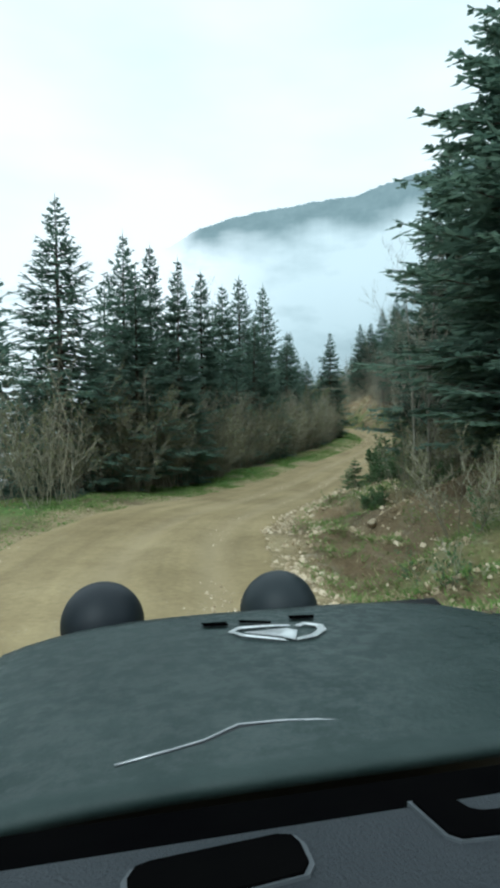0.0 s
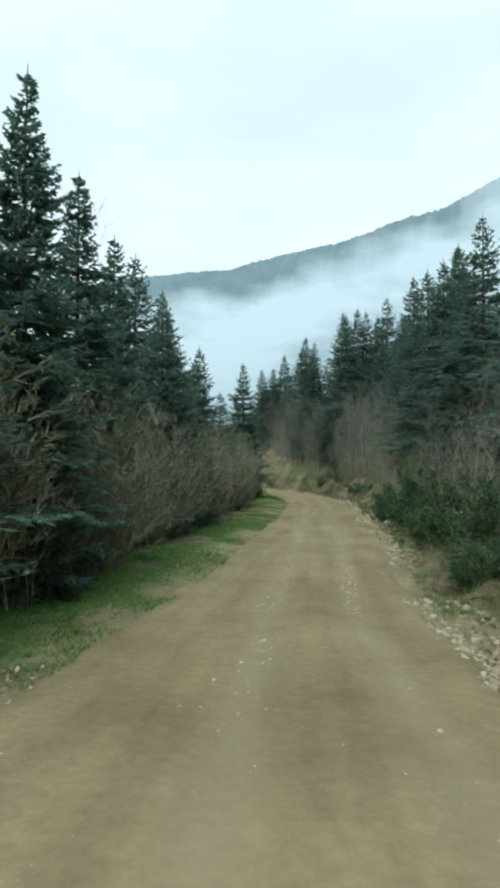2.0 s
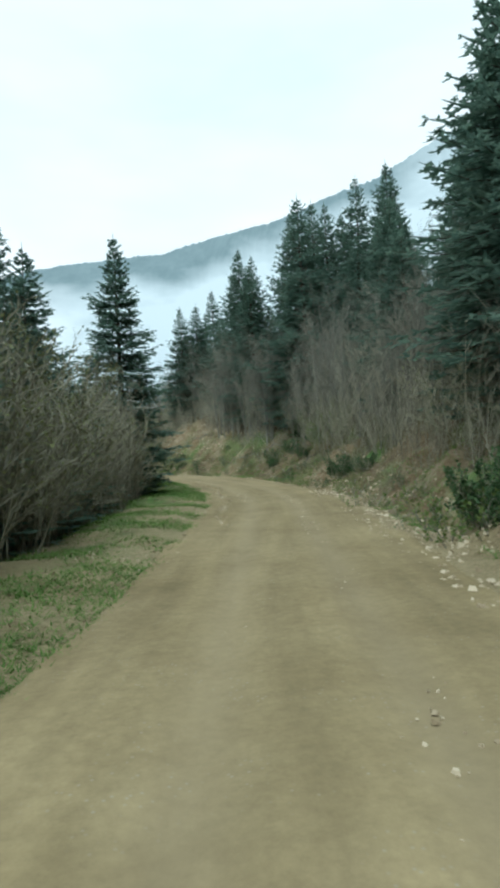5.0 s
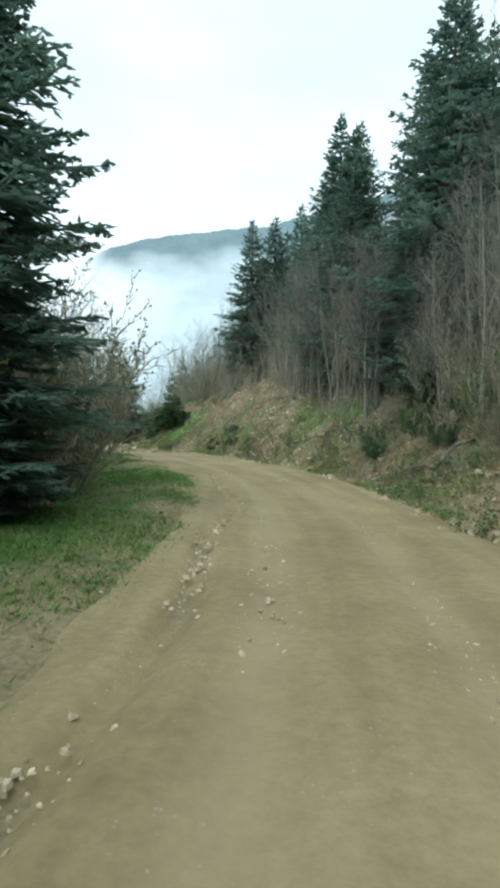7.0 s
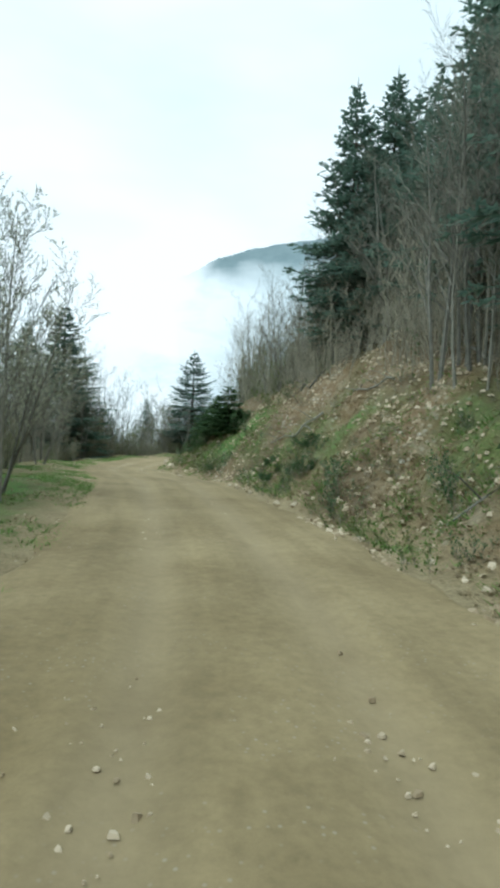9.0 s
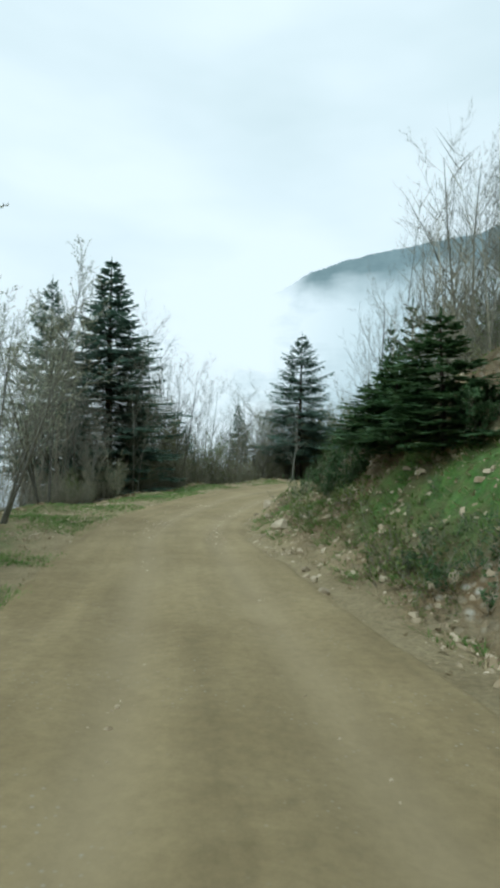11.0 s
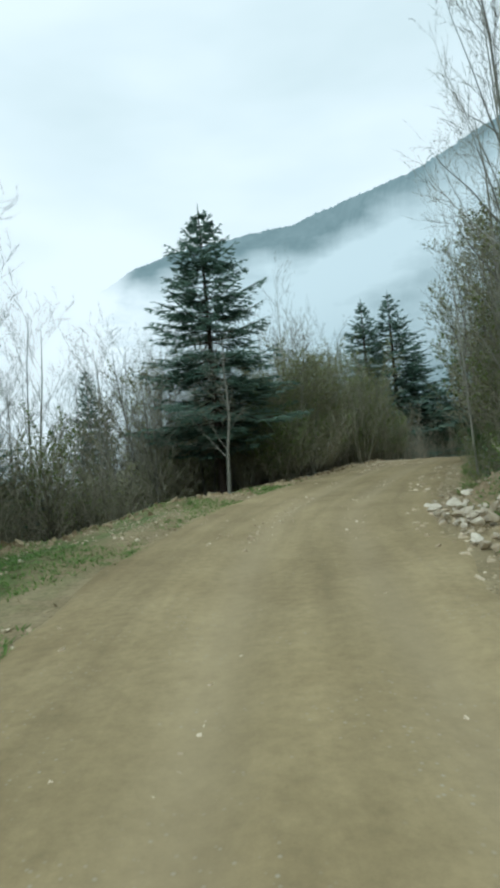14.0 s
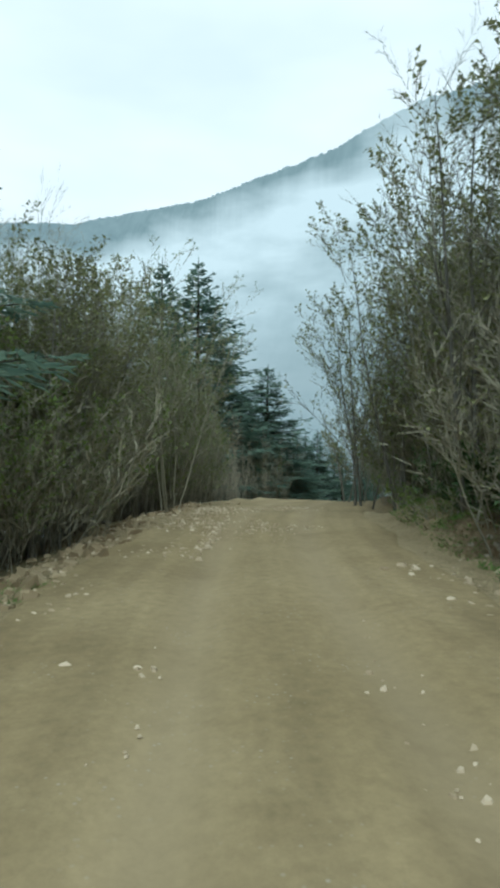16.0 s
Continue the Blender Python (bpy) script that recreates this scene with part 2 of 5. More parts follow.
def spline(points, step=0.4):
    """A smooth line through the points, cut into even steps."""
    p = np.array(points, float)
    p = np.vstack([2 * p[0] - p[1], p, 2 * p[-1] - p[-2]])
    out = []
    for a, b, c, d in zip(p[:-3], p[1:-2], p[2:-1], p[3:]):
        n = max(2, int(np.linalg.norm(c - b) / step))
        u = np.linspace(0, 1, n, endpoint=False)[:, None]
        out.append(0.5 * (2 * b + (c - a) * u + (2 * a - 5 * b + 4 * c - d) * u**2 + (3 * b - a - 3 * c + d) * u**3))
    line = np.vstack(out)
    for _ in range(6):
        line[1:-1] = (line[:-2] + 2 * line[1:-1] + line[2:]) / 4
    return line


LINE = spline(TRACK)
AHEAD = np.gradient(LINE[:, :2], axis=0)
AHEAD /= np.linalg.norm(AHEAD, axis=1)[:, None]
RUN = np.r_[0, np.cumsum(np.linalg.norm(np.diff(LINE[:, :2], axis=0), axis=1))]
RUN -= RUN[np.argmin((LINE[:, :2] ** 2).sum(1))]


def along(x, y):
    """For places: how far along the track they lie, how far to its right, and its height there."""
    x, y = np.atleast_1d(np.asarray(x, float)), np.atleast_1d(np.asarray(y, float))
    run, side, level = np.empty_like(x), np.empty_like(x), np.empty_like(x)
    for a in range(0, len(x), 4000):
        dx, dy = x[a:a + 4000, None] - LINE[None, :, 0], y[a:a + 4000, None] - LINE[None, :, 1]
        n = (dx**2 + dy**2).argmin(1)
        k = np.arange(len(n))
        ox, oy, t = dx[k, n], dy[k, n], AHEAD[n]
        dist = np.hypot(ox, oy)
        sign = np.where(ox * t[:, 1] - oy * t[:, 0] >= 0, 1, -1)
        run[a:a + 4000], side[a:a + 4000], level[a:a + 4000] = RUN[n] + ox * t[:, 0] + oy * t[:, 1], sign * dist, LINE[n, 2]
    return run, side, level


def spot(run, side):
    """The place so far along the track and so far to its right."""
    x, y = np.interp(run, RUN, LINE[:, 0]), np.interp(run, RUN, LINE[:, 1])
    tx, ty = np.interp(run, RUN, AHEAD[:, 0]), np.interp(run, RUN, AHEAD[:, 1])
    return x + side * ty, y - side * tx


def wander(x, y, size, seed=0):
    """Smooth noise between -1 and 1 with features of about that size."""
    x, y = np.asarray(x, float) / size + 37.3 * seed + 500, np.asarray(y, float) / size + 11.7 * seed + 500
    i, j = np.floor(x), np.floor(y)
    u, v = x - i, y - j
    u, v = u * u * (3 - 2 * u), v * v * (3 - 2 * v)

    def rnd(a, b):
        w = np.sin(a * 127.1 + b * 311.7 + seed * 74.7) * 43758.5453
        return 2 * (w - np.floor(w)) - 1

    return (rnd(i, j) * (1 - u) + rnd(i + 1, j) * u) * (1 - v) + (rnd(i, j + 1) * (1 - u) + rnd(i + 1, j + 1) * u) * v


def steps(run, pairs):
    return np.interp(run, [a for a, _ in pairs], [b for _, b in pairs])


def ease(v):
    v = np.clip(v, 0, 1)
    return v * v * (3 - 2 * v)


EDGE_L = [(-40, 2.2), (0, 2.8), (12, 2.8), (22, 2.4), (30, 2.0), (60, 1.7), (90, 1.8), (105, 1.9), (116, 2.1), (128, 2.4), (135, 2.2), (141, 2.1), (150, 1.7), (180, 1.8)]
EDGE_R = [(-40, 2.2), (10, 1.9), (22, 1.8), (32, 2.0), (45, 2.6), (80, 2.6), (95, 2.2), (106, 1.8), (112, 1.45), (118, 1.5), (124, 1.9), (130, 2.5), (140, 2.6), (180, 2.2)]
VERGE = [(-40, 3), (0, 6), (12, 6), (22, 3.6), (29, 2.6), (45, 3.0), (70, 2.6), (85, 2.6), (105, 3.5), (116, 3.3), (122, 3.8), (128, 3.4), (131, 2.7), (135, 1.0), (141, 0.6), (150, 0.4), (180, 0.4)]
DROP = [(-40, 0.15), (10, 0.15), (28, 0.30), (60, 0.38), (100, 0.42), (118, 0.45), (128, 0.55), (150, 0.5), (180, 0.5)]
CUT_H = [(-40, 0.8), (0, 0.9), (20, 0.8), (35, 0.9), (55, 1.5), (72, 2.3), (85, 2.5), (92, 3.9), (97, 4.6), (103, 4.4), (108, 3.2), (112, 1.9), (117, 1.3), (125, 0.9), (140, 1.0), (150, 0.7), (158, 0.3), (180, 0.3)]
CUT_W = [(-40, 4), (35, 4), (55, 3.6), (72, 3.4), (85, 3.6), (92, 4.6), (98, 5.2), (104, 4.8), (110, 3.4), (116, 3.0), (125, 3.4), (180, 4)]
RISE = [(-40, 0.35), (20, 0.35), (60, 0.42), (100, 0.42), (115, 0.30), (140, 0.25), (152, 0.12), (180, 0.05)]


def land(x, y):
    """The height of the ground at places, and how far they lie along and to the right of the track."""
    x, y = np.atleast_1d(np.asarray(x, float)), np.atleast_1d(np.asarray(y, float))
    run, side, level = along(x, y)
    el, er = steps(run, EDGE_L), steps(run, EDGE_R)
    right, left = np.maximum(side - er - 0.3, 0), np.maximum(-side - el - 0.2, 0)
    cut_w = steps(run, CUT_W)
    z = level + steps(run, CUT_H) * ease(right / cut_w * (0.85 + 0.12 * wander(x, y, 3, 5))) ** 0.9
    z += steps(run, RISE) * np.minimum(np.maximum(right - cut_w * 0.8, 0), 60)
    z += 0.12 * np.maximum(right - 70, 0) ** 0.9
    verge = steps(run, VERGE)
    past = np.maximum(left - verge, 0)
    z -= steps(run, DROP) * np.minimum(np.where(past < 3, past**2 / 6, past - 1.5), 90)
    z -= 0.05 * np.maximum(past - 90, 0)
    z += ease((run - 122) / 6) * ease((left - verge + 0.8) / 0.7) * ease((verge + 0.7 - left) / 0.7) * (0.03 + 0.13 * wander(x, y, 1.4, 61))
    z -= 0.075 * np.minimum(left, verge + 1) * ease((run - 112) / 6)
    z += 0.10 * ease(left / 0.8) * ease((verge - left) / 1.0 + 0.5)
    off = np.clip(np.maximum(right, left) / 1.5, 0, 1)
    z += off * (0.14 * wander(x, y, 2.2, 1) + 0.08 * wander(x, y, 0.9, 2) + 0.3 * np.clip(np.maximum(right, left) / 8, 0, 1) * wander(x, y, 7, 3))
    steep = ease(right / 1.0) * ease((cut_w + 2.5 - right) / 2)
    z += steep * (0.28 * wander(x, y, 2.8, 6) + 0.30 * wander(x, y, 1.3, 7) + 0.20 * wander(x, y, 0.65, 8) - 0.35 * np.maximum(0, 1 - 3 * np.abs(wander(run, side * 0.25, 2.6, 9))))
    z -= 0.16 * np.maximum(run - 172, 0)
    return z, run, side


def height(x, y):
    return float(land(x, y)[0][0])


def grid_mesh(name, verts, nu, nv, material, attributes=None):
    """A sheet of nu x nv points."""
    a = np.arange(nu * nv).reshape(nu, nv)
    faces = np.stack([a[:-1, :-1], a[1:, :-1], a[1:, 1:], a[:-1, 1:]], -1).reshape(-1, 4)
    me = bpy.data.meshes.new(name)
    me.from_pydata(verts.tolist(), [], faces.tolist())
    me.polygons.foreach_set("use_smooth", np.ones(len(me.polygons), bool))
    for key, value in (attributes or {}).items():
        me.attributes.new(key, "FLOAT", "POINT").data.foreach_set("value", np.asarray(value, np.float32))
    me.materials.append(material)
    return me


def reach(a, b, step, far):
    """Even steps from a to b, and beyond them ever longer ones."""
    mid = np.arange(a, b, step)
    out = [step * 1.5]
    while sum(out) < far:
        out.append(out[-1] * 1.35)
    wide = np.cumsum(out)
    return np.r_[(mid[0] - wide)[::-1], mid, mid[-1] + wide]


def build_ground():
    xs, ys = reach(-12, 30, 0.33, 2600), reach(-6, 160, 0.33, 2600)
    gx, gy = (g.ravel() for g in np.meshgrid(xs, ys, indexing="ij"))
    z, run, side = land(gx, gy)
    el, er = steps(run, EDGE_L), steps(run, EDGE_R)
    inside = ease((side + el) / 0.5) * ease((er - side) / 0.5)
    z -= 0.12 * inside
    right, left = side - er, -side - el
    patch = wander(gx, gy, 2.5, 11) * 0.6 + wander(gx, gy, 0.9, 12) * 0.4
    verge = steps(run, VERGE)
    grass = ease((left + 0.1) / 0.5) * ease((verge + 1.5 - left) / 1.2) * np.clip(0.75 + 0.9 * patch, 0, 1) * steps(run, [(0, 0.5), (30, 1), (48, 0.75), (61, 0.7), (68, 1), (100, 0.9), (112, 0.8), (136, 0.7), (142, 0.2), (180, 0.2)])
    grass += ease((right - 1.0) / 1.5) * np.clip(0.20 + 2.0 * patch, 0, 1) * (1 - 0.7 * ease((right - 3.6) / 1.4) * ease((run - 60) / 8) * ease((112 - run) / 6)) * steps(run, [(0, 0.8), (40, 0.9), (65, 0.8), (84, 0.75), (103, 1.0), (108, 1.3), (128, 1.3), (180, 0.5)]) * ease((9 - right) / 3)
    soil = ease((right + 0.2) / 0.6) * ease((steps(run, CUT_W) + 1.2 - right) / 1.5) * np.clip(0.7 + 0.8 * wander(gx, gy, 1.8, 13), 0, 1)
    soil *= steps(run, [(0, 0.6), (35, 0.5), (60, 0.85), (105, 0.9), (180, 0.7)]) * (1 - 0.8 * np.clip(grass, 0, 1))
    dirt = ease((1.35 + 0.9 * patch - np.maximum(left, right)) / 0.9) + ease(left / 0.5) * ease((verge + 0.6 - left) / 0.8) * steps(run, [(0, 0.2), (10, 0.3), (25, 0), (44, 0.2), (48, 0.9), (61, 0.9), (67, 0.45), (100, 0.45), (112, 0.8), (138, 0.85), (180, 0.9)]) * np.clip(0.8 - 1.5 * patch, 0, 1)
    me = grid_mesh("ground", np.stack([gx, gy, z], -1), len(xs), len(ys), GROUND,
                   {"grass": np.clip(grass, 0, 1), "soil": np.clip(soil, 0, 1), "dirt": np.clip(dirt, 0, 1)})
    return tagged(new("ground", me), "wooded hillside with leaf litter, thin grass and bare soil", "ground", kind="structure")


def build_road():
    run = np.arange(-38, 176, 0.25)
    across = np.linspace(-1, 1, 61)
    gs, gu = (g.ravel() for g in np.meshgrid(run, across, indexing="ij"))
    el, er = steps(gs, EDGE_L), steps(gs, EDGE_R)
    ragged = 0.22 * wander(gs, gu * 0 + 3, 1.6, 21) + 0.13 * wander(gs, gu * 0 + 9, 0.6, 22)
    side = np.where(gu < 0, gu * (el + 0.45 + ragged), gu * (er + 0.45 + ragged))
    x, y = spot(gs, side)
    level = np.interp(gs, RUN, LINE[:, 2])
    rut = np.exp(-((side + 0.45) / 0.28) ** 2) + np.exp(-((side - 1.05) / 0.28) ** 2)
    z = level + 0.03 - 0.05 * rut * (0.8 + 0.4 * wander(gs, side, 5, 24)) + 0.012 * wander(x, y, 1.4, 25) + 0.006 * wander(x, y, 0.5, 26)
    gully = np.exp(-((side + 1.2 + 0.30 * wander(gs, gs * 0, 4, 27)) / 0.13) ** 2) * ease((gs - 54) / 4) * ease((82 - gs) / 5)
    z -= 0.24 * gully * (0.6 + 0.4 * wander(gs, gs * 0 + 5, 1.3, 28))
    z -= 0.16 * ease((np.abs(gu) - 0.86) / 0.14)
    me = grid_mesh("road", np.stack([x, y, z], -1), len(run), len(across), DIRT, {"track": np.clip(rut, 0, 1), "run": gs, "side": side})
    return tagged(new("road", me), "rutted yellow-brown dirt track strewn with pebbles", "dirt road", kind="structure")


RIDGE = [(-180, 14), (-90, 24), (-60, 28), (-46, 28.3), (-38, 27.1), (-33, 25.3), (-28, 23.8), (-24, 22.6), (-18, 21.1), (-13, 20.0), (-10, 19.1), (-6, 18.7), (-2, 18.3), (2, 17.7), (5, 16.8), (8, 15.0), (14, 12), (30, 10), (90, 12), (180, 14)]


def build_mountain():
    """The far side of the valley, its woods drowned in low cloud."""
    az = np.r_[np.arange(-180, -54, 4), np.arange(-54, 12, 0.09), np.arange(12, 50, 0.5), np.arange(50, 180.1, 4)]
    k = np.linspace(0, 1, 56)
    ga, gk = (g.ravel() for g in np.meshgrid(az, k, indexing="ij"))
    top = np.interp(ga, [a for a, _ in RIDGE], [b for _, b in RIDGE]) + 0.25 * wander(ga, ga * 0, 5, 31) + 0.10 * wander(ga, ga * 0, 0.9, 32) + 0.10 * np.abs(wander(ga, ga * 0, 0.35, 33)) + 0.17 * np.maximum(0, wander(ga, ga * 0, 0.13, 36)) * np.interp(ga, [-40, -14, -2], [1, 0.8, 0.3])
    el = -17 + (top + 17) * gk
    r = 430 + np.interp(ga, [-34, -24, -14], [140, 800, 1970]) * gk + 60 * wander(ga * 4, gk * 40, 12, 34)
    x, y = 8 - np.sin(np.radians(ga)) * r, 70 + np.cos(np.radians(ga)) * r
    z = 2 + np.tan(np.radians(el)) * r
    below = top - el
    # how far the painted fog covers the slope, by depth below the ridge
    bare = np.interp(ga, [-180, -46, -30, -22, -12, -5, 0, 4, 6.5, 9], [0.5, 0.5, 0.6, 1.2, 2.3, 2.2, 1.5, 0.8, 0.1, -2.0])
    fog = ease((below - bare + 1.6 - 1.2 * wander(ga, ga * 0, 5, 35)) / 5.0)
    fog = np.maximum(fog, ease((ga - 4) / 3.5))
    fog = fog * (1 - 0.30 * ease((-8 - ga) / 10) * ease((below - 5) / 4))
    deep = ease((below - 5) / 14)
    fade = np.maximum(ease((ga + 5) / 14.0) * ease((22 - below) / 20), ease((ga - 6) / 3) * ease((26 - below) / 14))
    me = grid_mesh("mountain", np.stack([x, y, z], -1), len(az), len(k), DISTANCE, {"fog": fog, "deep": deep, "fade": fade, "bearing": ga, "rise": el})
    return tagged(new("backdrop", me), "far forested mountain ridge half hidden in painted white valley fog", "mountain", kind="structure")


build_ground()
build_road()
build_mountain()


# ---- trees ----
def mesh_of(name, verts, faces, material, smooth=False):
    me = bpy.data.meshes.new(name)
    me.from_pydata([tuple(v) for v in verts], [], faces)
    if smooth:
        me.polygons.foreach_set("use_smooth", np.ones(len(me.polygons), bool))
    me.materials.append(material)
    return me


def tube(verts, faces, points, radii, sides=5):
    """A tapering round limb through the points."""
    base = len(verts)
    pts = [Vector(p) for p in points]
    for n, p in enumerate(pts):
        d = (pts[min(n + 1, len(pts) - 1)] - pts[max(n - 1, 0)]).normalized()
        a = d.orthogonal().normalized()
        b = d.cross(a)
        for s in range(sides):
            w = 2 * math.pi * s / sides
            verts.append(p + (a * math.cos(w) + b * math.sin(w)) * radii[n])
    for n in range(len(pts) - 1):
        for s in range(sides):
            t = (s + 1) % sides
            faces.append((base + n * sides + s, base + n * sides + t, base + (n + 1) * sides + t, base + (n + 1) * sides + s))


def kite(verts, faces, root, tip, width, up):
    """A narrow, slightly folded leaf or spray from root to tip."""
    d = tip - root
    a = d.cross(up)
    if a.length < 1e-5:
        a = Vector((1, 0, 0))
    a = a.normalized() * width
    n = len(verts)
    mid = root + d * 0.45
    verts.extend((root, mid + a + up * (-width * 0.35), tip, mid - a + up * (-width * 0.35)))
    faces.append((n, n + 1, n + 2))
    faces.append((n, n + 2, n + 3))


def twig(verts, faces, root, tip, width, across):
    """A bare twig that tapers to its tip."""
    a = (tip - root).cross(across)
    a = a.normalized() * width if a.length > 1e-6 else Vector((width, 0, 0))
    n = len(verts)
    verts.extend((root + a, root - a, tip))
    faces.append((n, n + 1, n + 2))


def fir_data(name, rng, tall=14.0, spread=3.4, whorls=34, arms=7, sprays=6, bare=0.06, gaps=0.0, width=0.035, sub=1, taper=0.80):
    """Trunk and needle crown of one fir; sub: side sprigs on every twig."""
    tv, tf, cv, cf = [], [], [], []
    lean = Vector((rng.uniform(-0.15, 0.15), rng.uniform(-0.15, 0.15), 0))
    up = Vector((0, 0, 1))
    rad = tall * 0.0115
    tube(tv, tf, [up * -0.4, up * (tall * 0.33) + lean * 0.4, up * (tall * 0.7) + lean * 0.8, up * tall + lean], [rad * 1.15, rad * 0.8, rad * 0.42, 0.012], 8)
    for w in range(whorls):
        u = min(max((w + rng.uniform(-0.3, 0.3)) / whorls, 0.0), 0.99)
        z = tall * (bare + (1 - bare) * u)
        rel = z / tall
        size = spread * (1.08 * (1 - rel) ** taper * (0.62 + 0.38 * min(1, max(rel - bare, 0) / 0.14))) * rng.uniform(0.86, 1.1) + 0.05
        count = arms if rel < 0.88 else max(5, arms - 2)
        for a in range(count):
            if rng.random() < gaps:
                continue
            ang = 2 * math.pi * (a + rng.uniform(-0.4, 0.4)) / count + w * 1.1
            length = size * rng.uniform(0.6, 1.1)
            tilt = radians(-20 + 52 * rel ** 1.7 + rng.uniform(-9, 9))
            out = Vector((math.cos(ang), math.sin(ang), 0))
            root = lean * rel + up * (z + rng.uniform(-0.12, 0.12))
            tip = root + out * (length * math.cos(tilt)) + up * (length * (math.sin(tilt) + 0.13))
            bend = root.lerp(tip, 0.5) - up * (0.10 * length)
            if length > 0.9 and sub > 2:
                tube(tv, tf, [root, bend, tip], [0.012 + 0.009 * length, 0.010 + 0.004 * length, 0.004], 3)
            side = up.cross(out)
            n = max(2, int(sprays * (0.30 + 0.75 * length / spread)))
            for k in range(n):
                q = min(0.14 + 0.86 * (k + rng.uniform(0, 0.9)) / n, 1.0)
                at = root.lerp(bend, q * 2) if q < 0.5 else bend.lerp(tip, q * 2 - 1)
                far = (0.12 + 0.40 * length * (1.10 - q)) * rng.uniform(0.7, 1.2)
                for sgn in (-1, 1):
                    way = (out * rng.uniform(0.6, 1.0) + side * sgn * rng.uniform(0.6, 1.0) + up * rng.uniform(-0.34, 0.12)).normalized()
                    end = at + way * far
                    flat = (up + side * rng.uniform(-0.6, 0.6) + out * rng.uniform(-0.3, 0.3)).normalized()
                    kite(cv, cf, at, end, width * rng.uniform(0.8, 1.3) + 0.04 * far, flat)
                    for j in range(sub if far > 0.25 else 0):
                        r = at.lerp(end, 0.25 + 0.6 * (j + rng.uniform(0, 0.8)) / sub)
                        turn = way.cross(flat) * (1 if j % 2 else -1)
                        kite(cv, cf, r, r + (way * 0.8 + turn * 0.75 + up * rng.uniform(-0.3, 0.15)) * (0.42 * far), width * rng.uniform(0.7, 1.1), flat)
                if k % 2 == 0:
                    kite(cv, cf, at, at + (out * 0.8 + up * rng.uniform(-0.9, 0.3)).normalized() * far * 0.6, width, side)
            kite(cv, cf, bend, tip + out * 0.08, width * 1.1, up)
    kite(cv, cf, lean * 0.95 + up * (tall * 0.95), lean + up * (tall + 0.3), 0.03, Vector((1, 0, 0)))
    kite(cv, cf, lean * 0.95 + up * (tall * 0.95), lean + up * (tall + 0.3), 0.03, Vector((0, 1, 0)))
    return mesh_of(name + "_trunk", tv, tf, BARK, True), mesh_of(name + "_needles", cv, cf, NEEDLES)


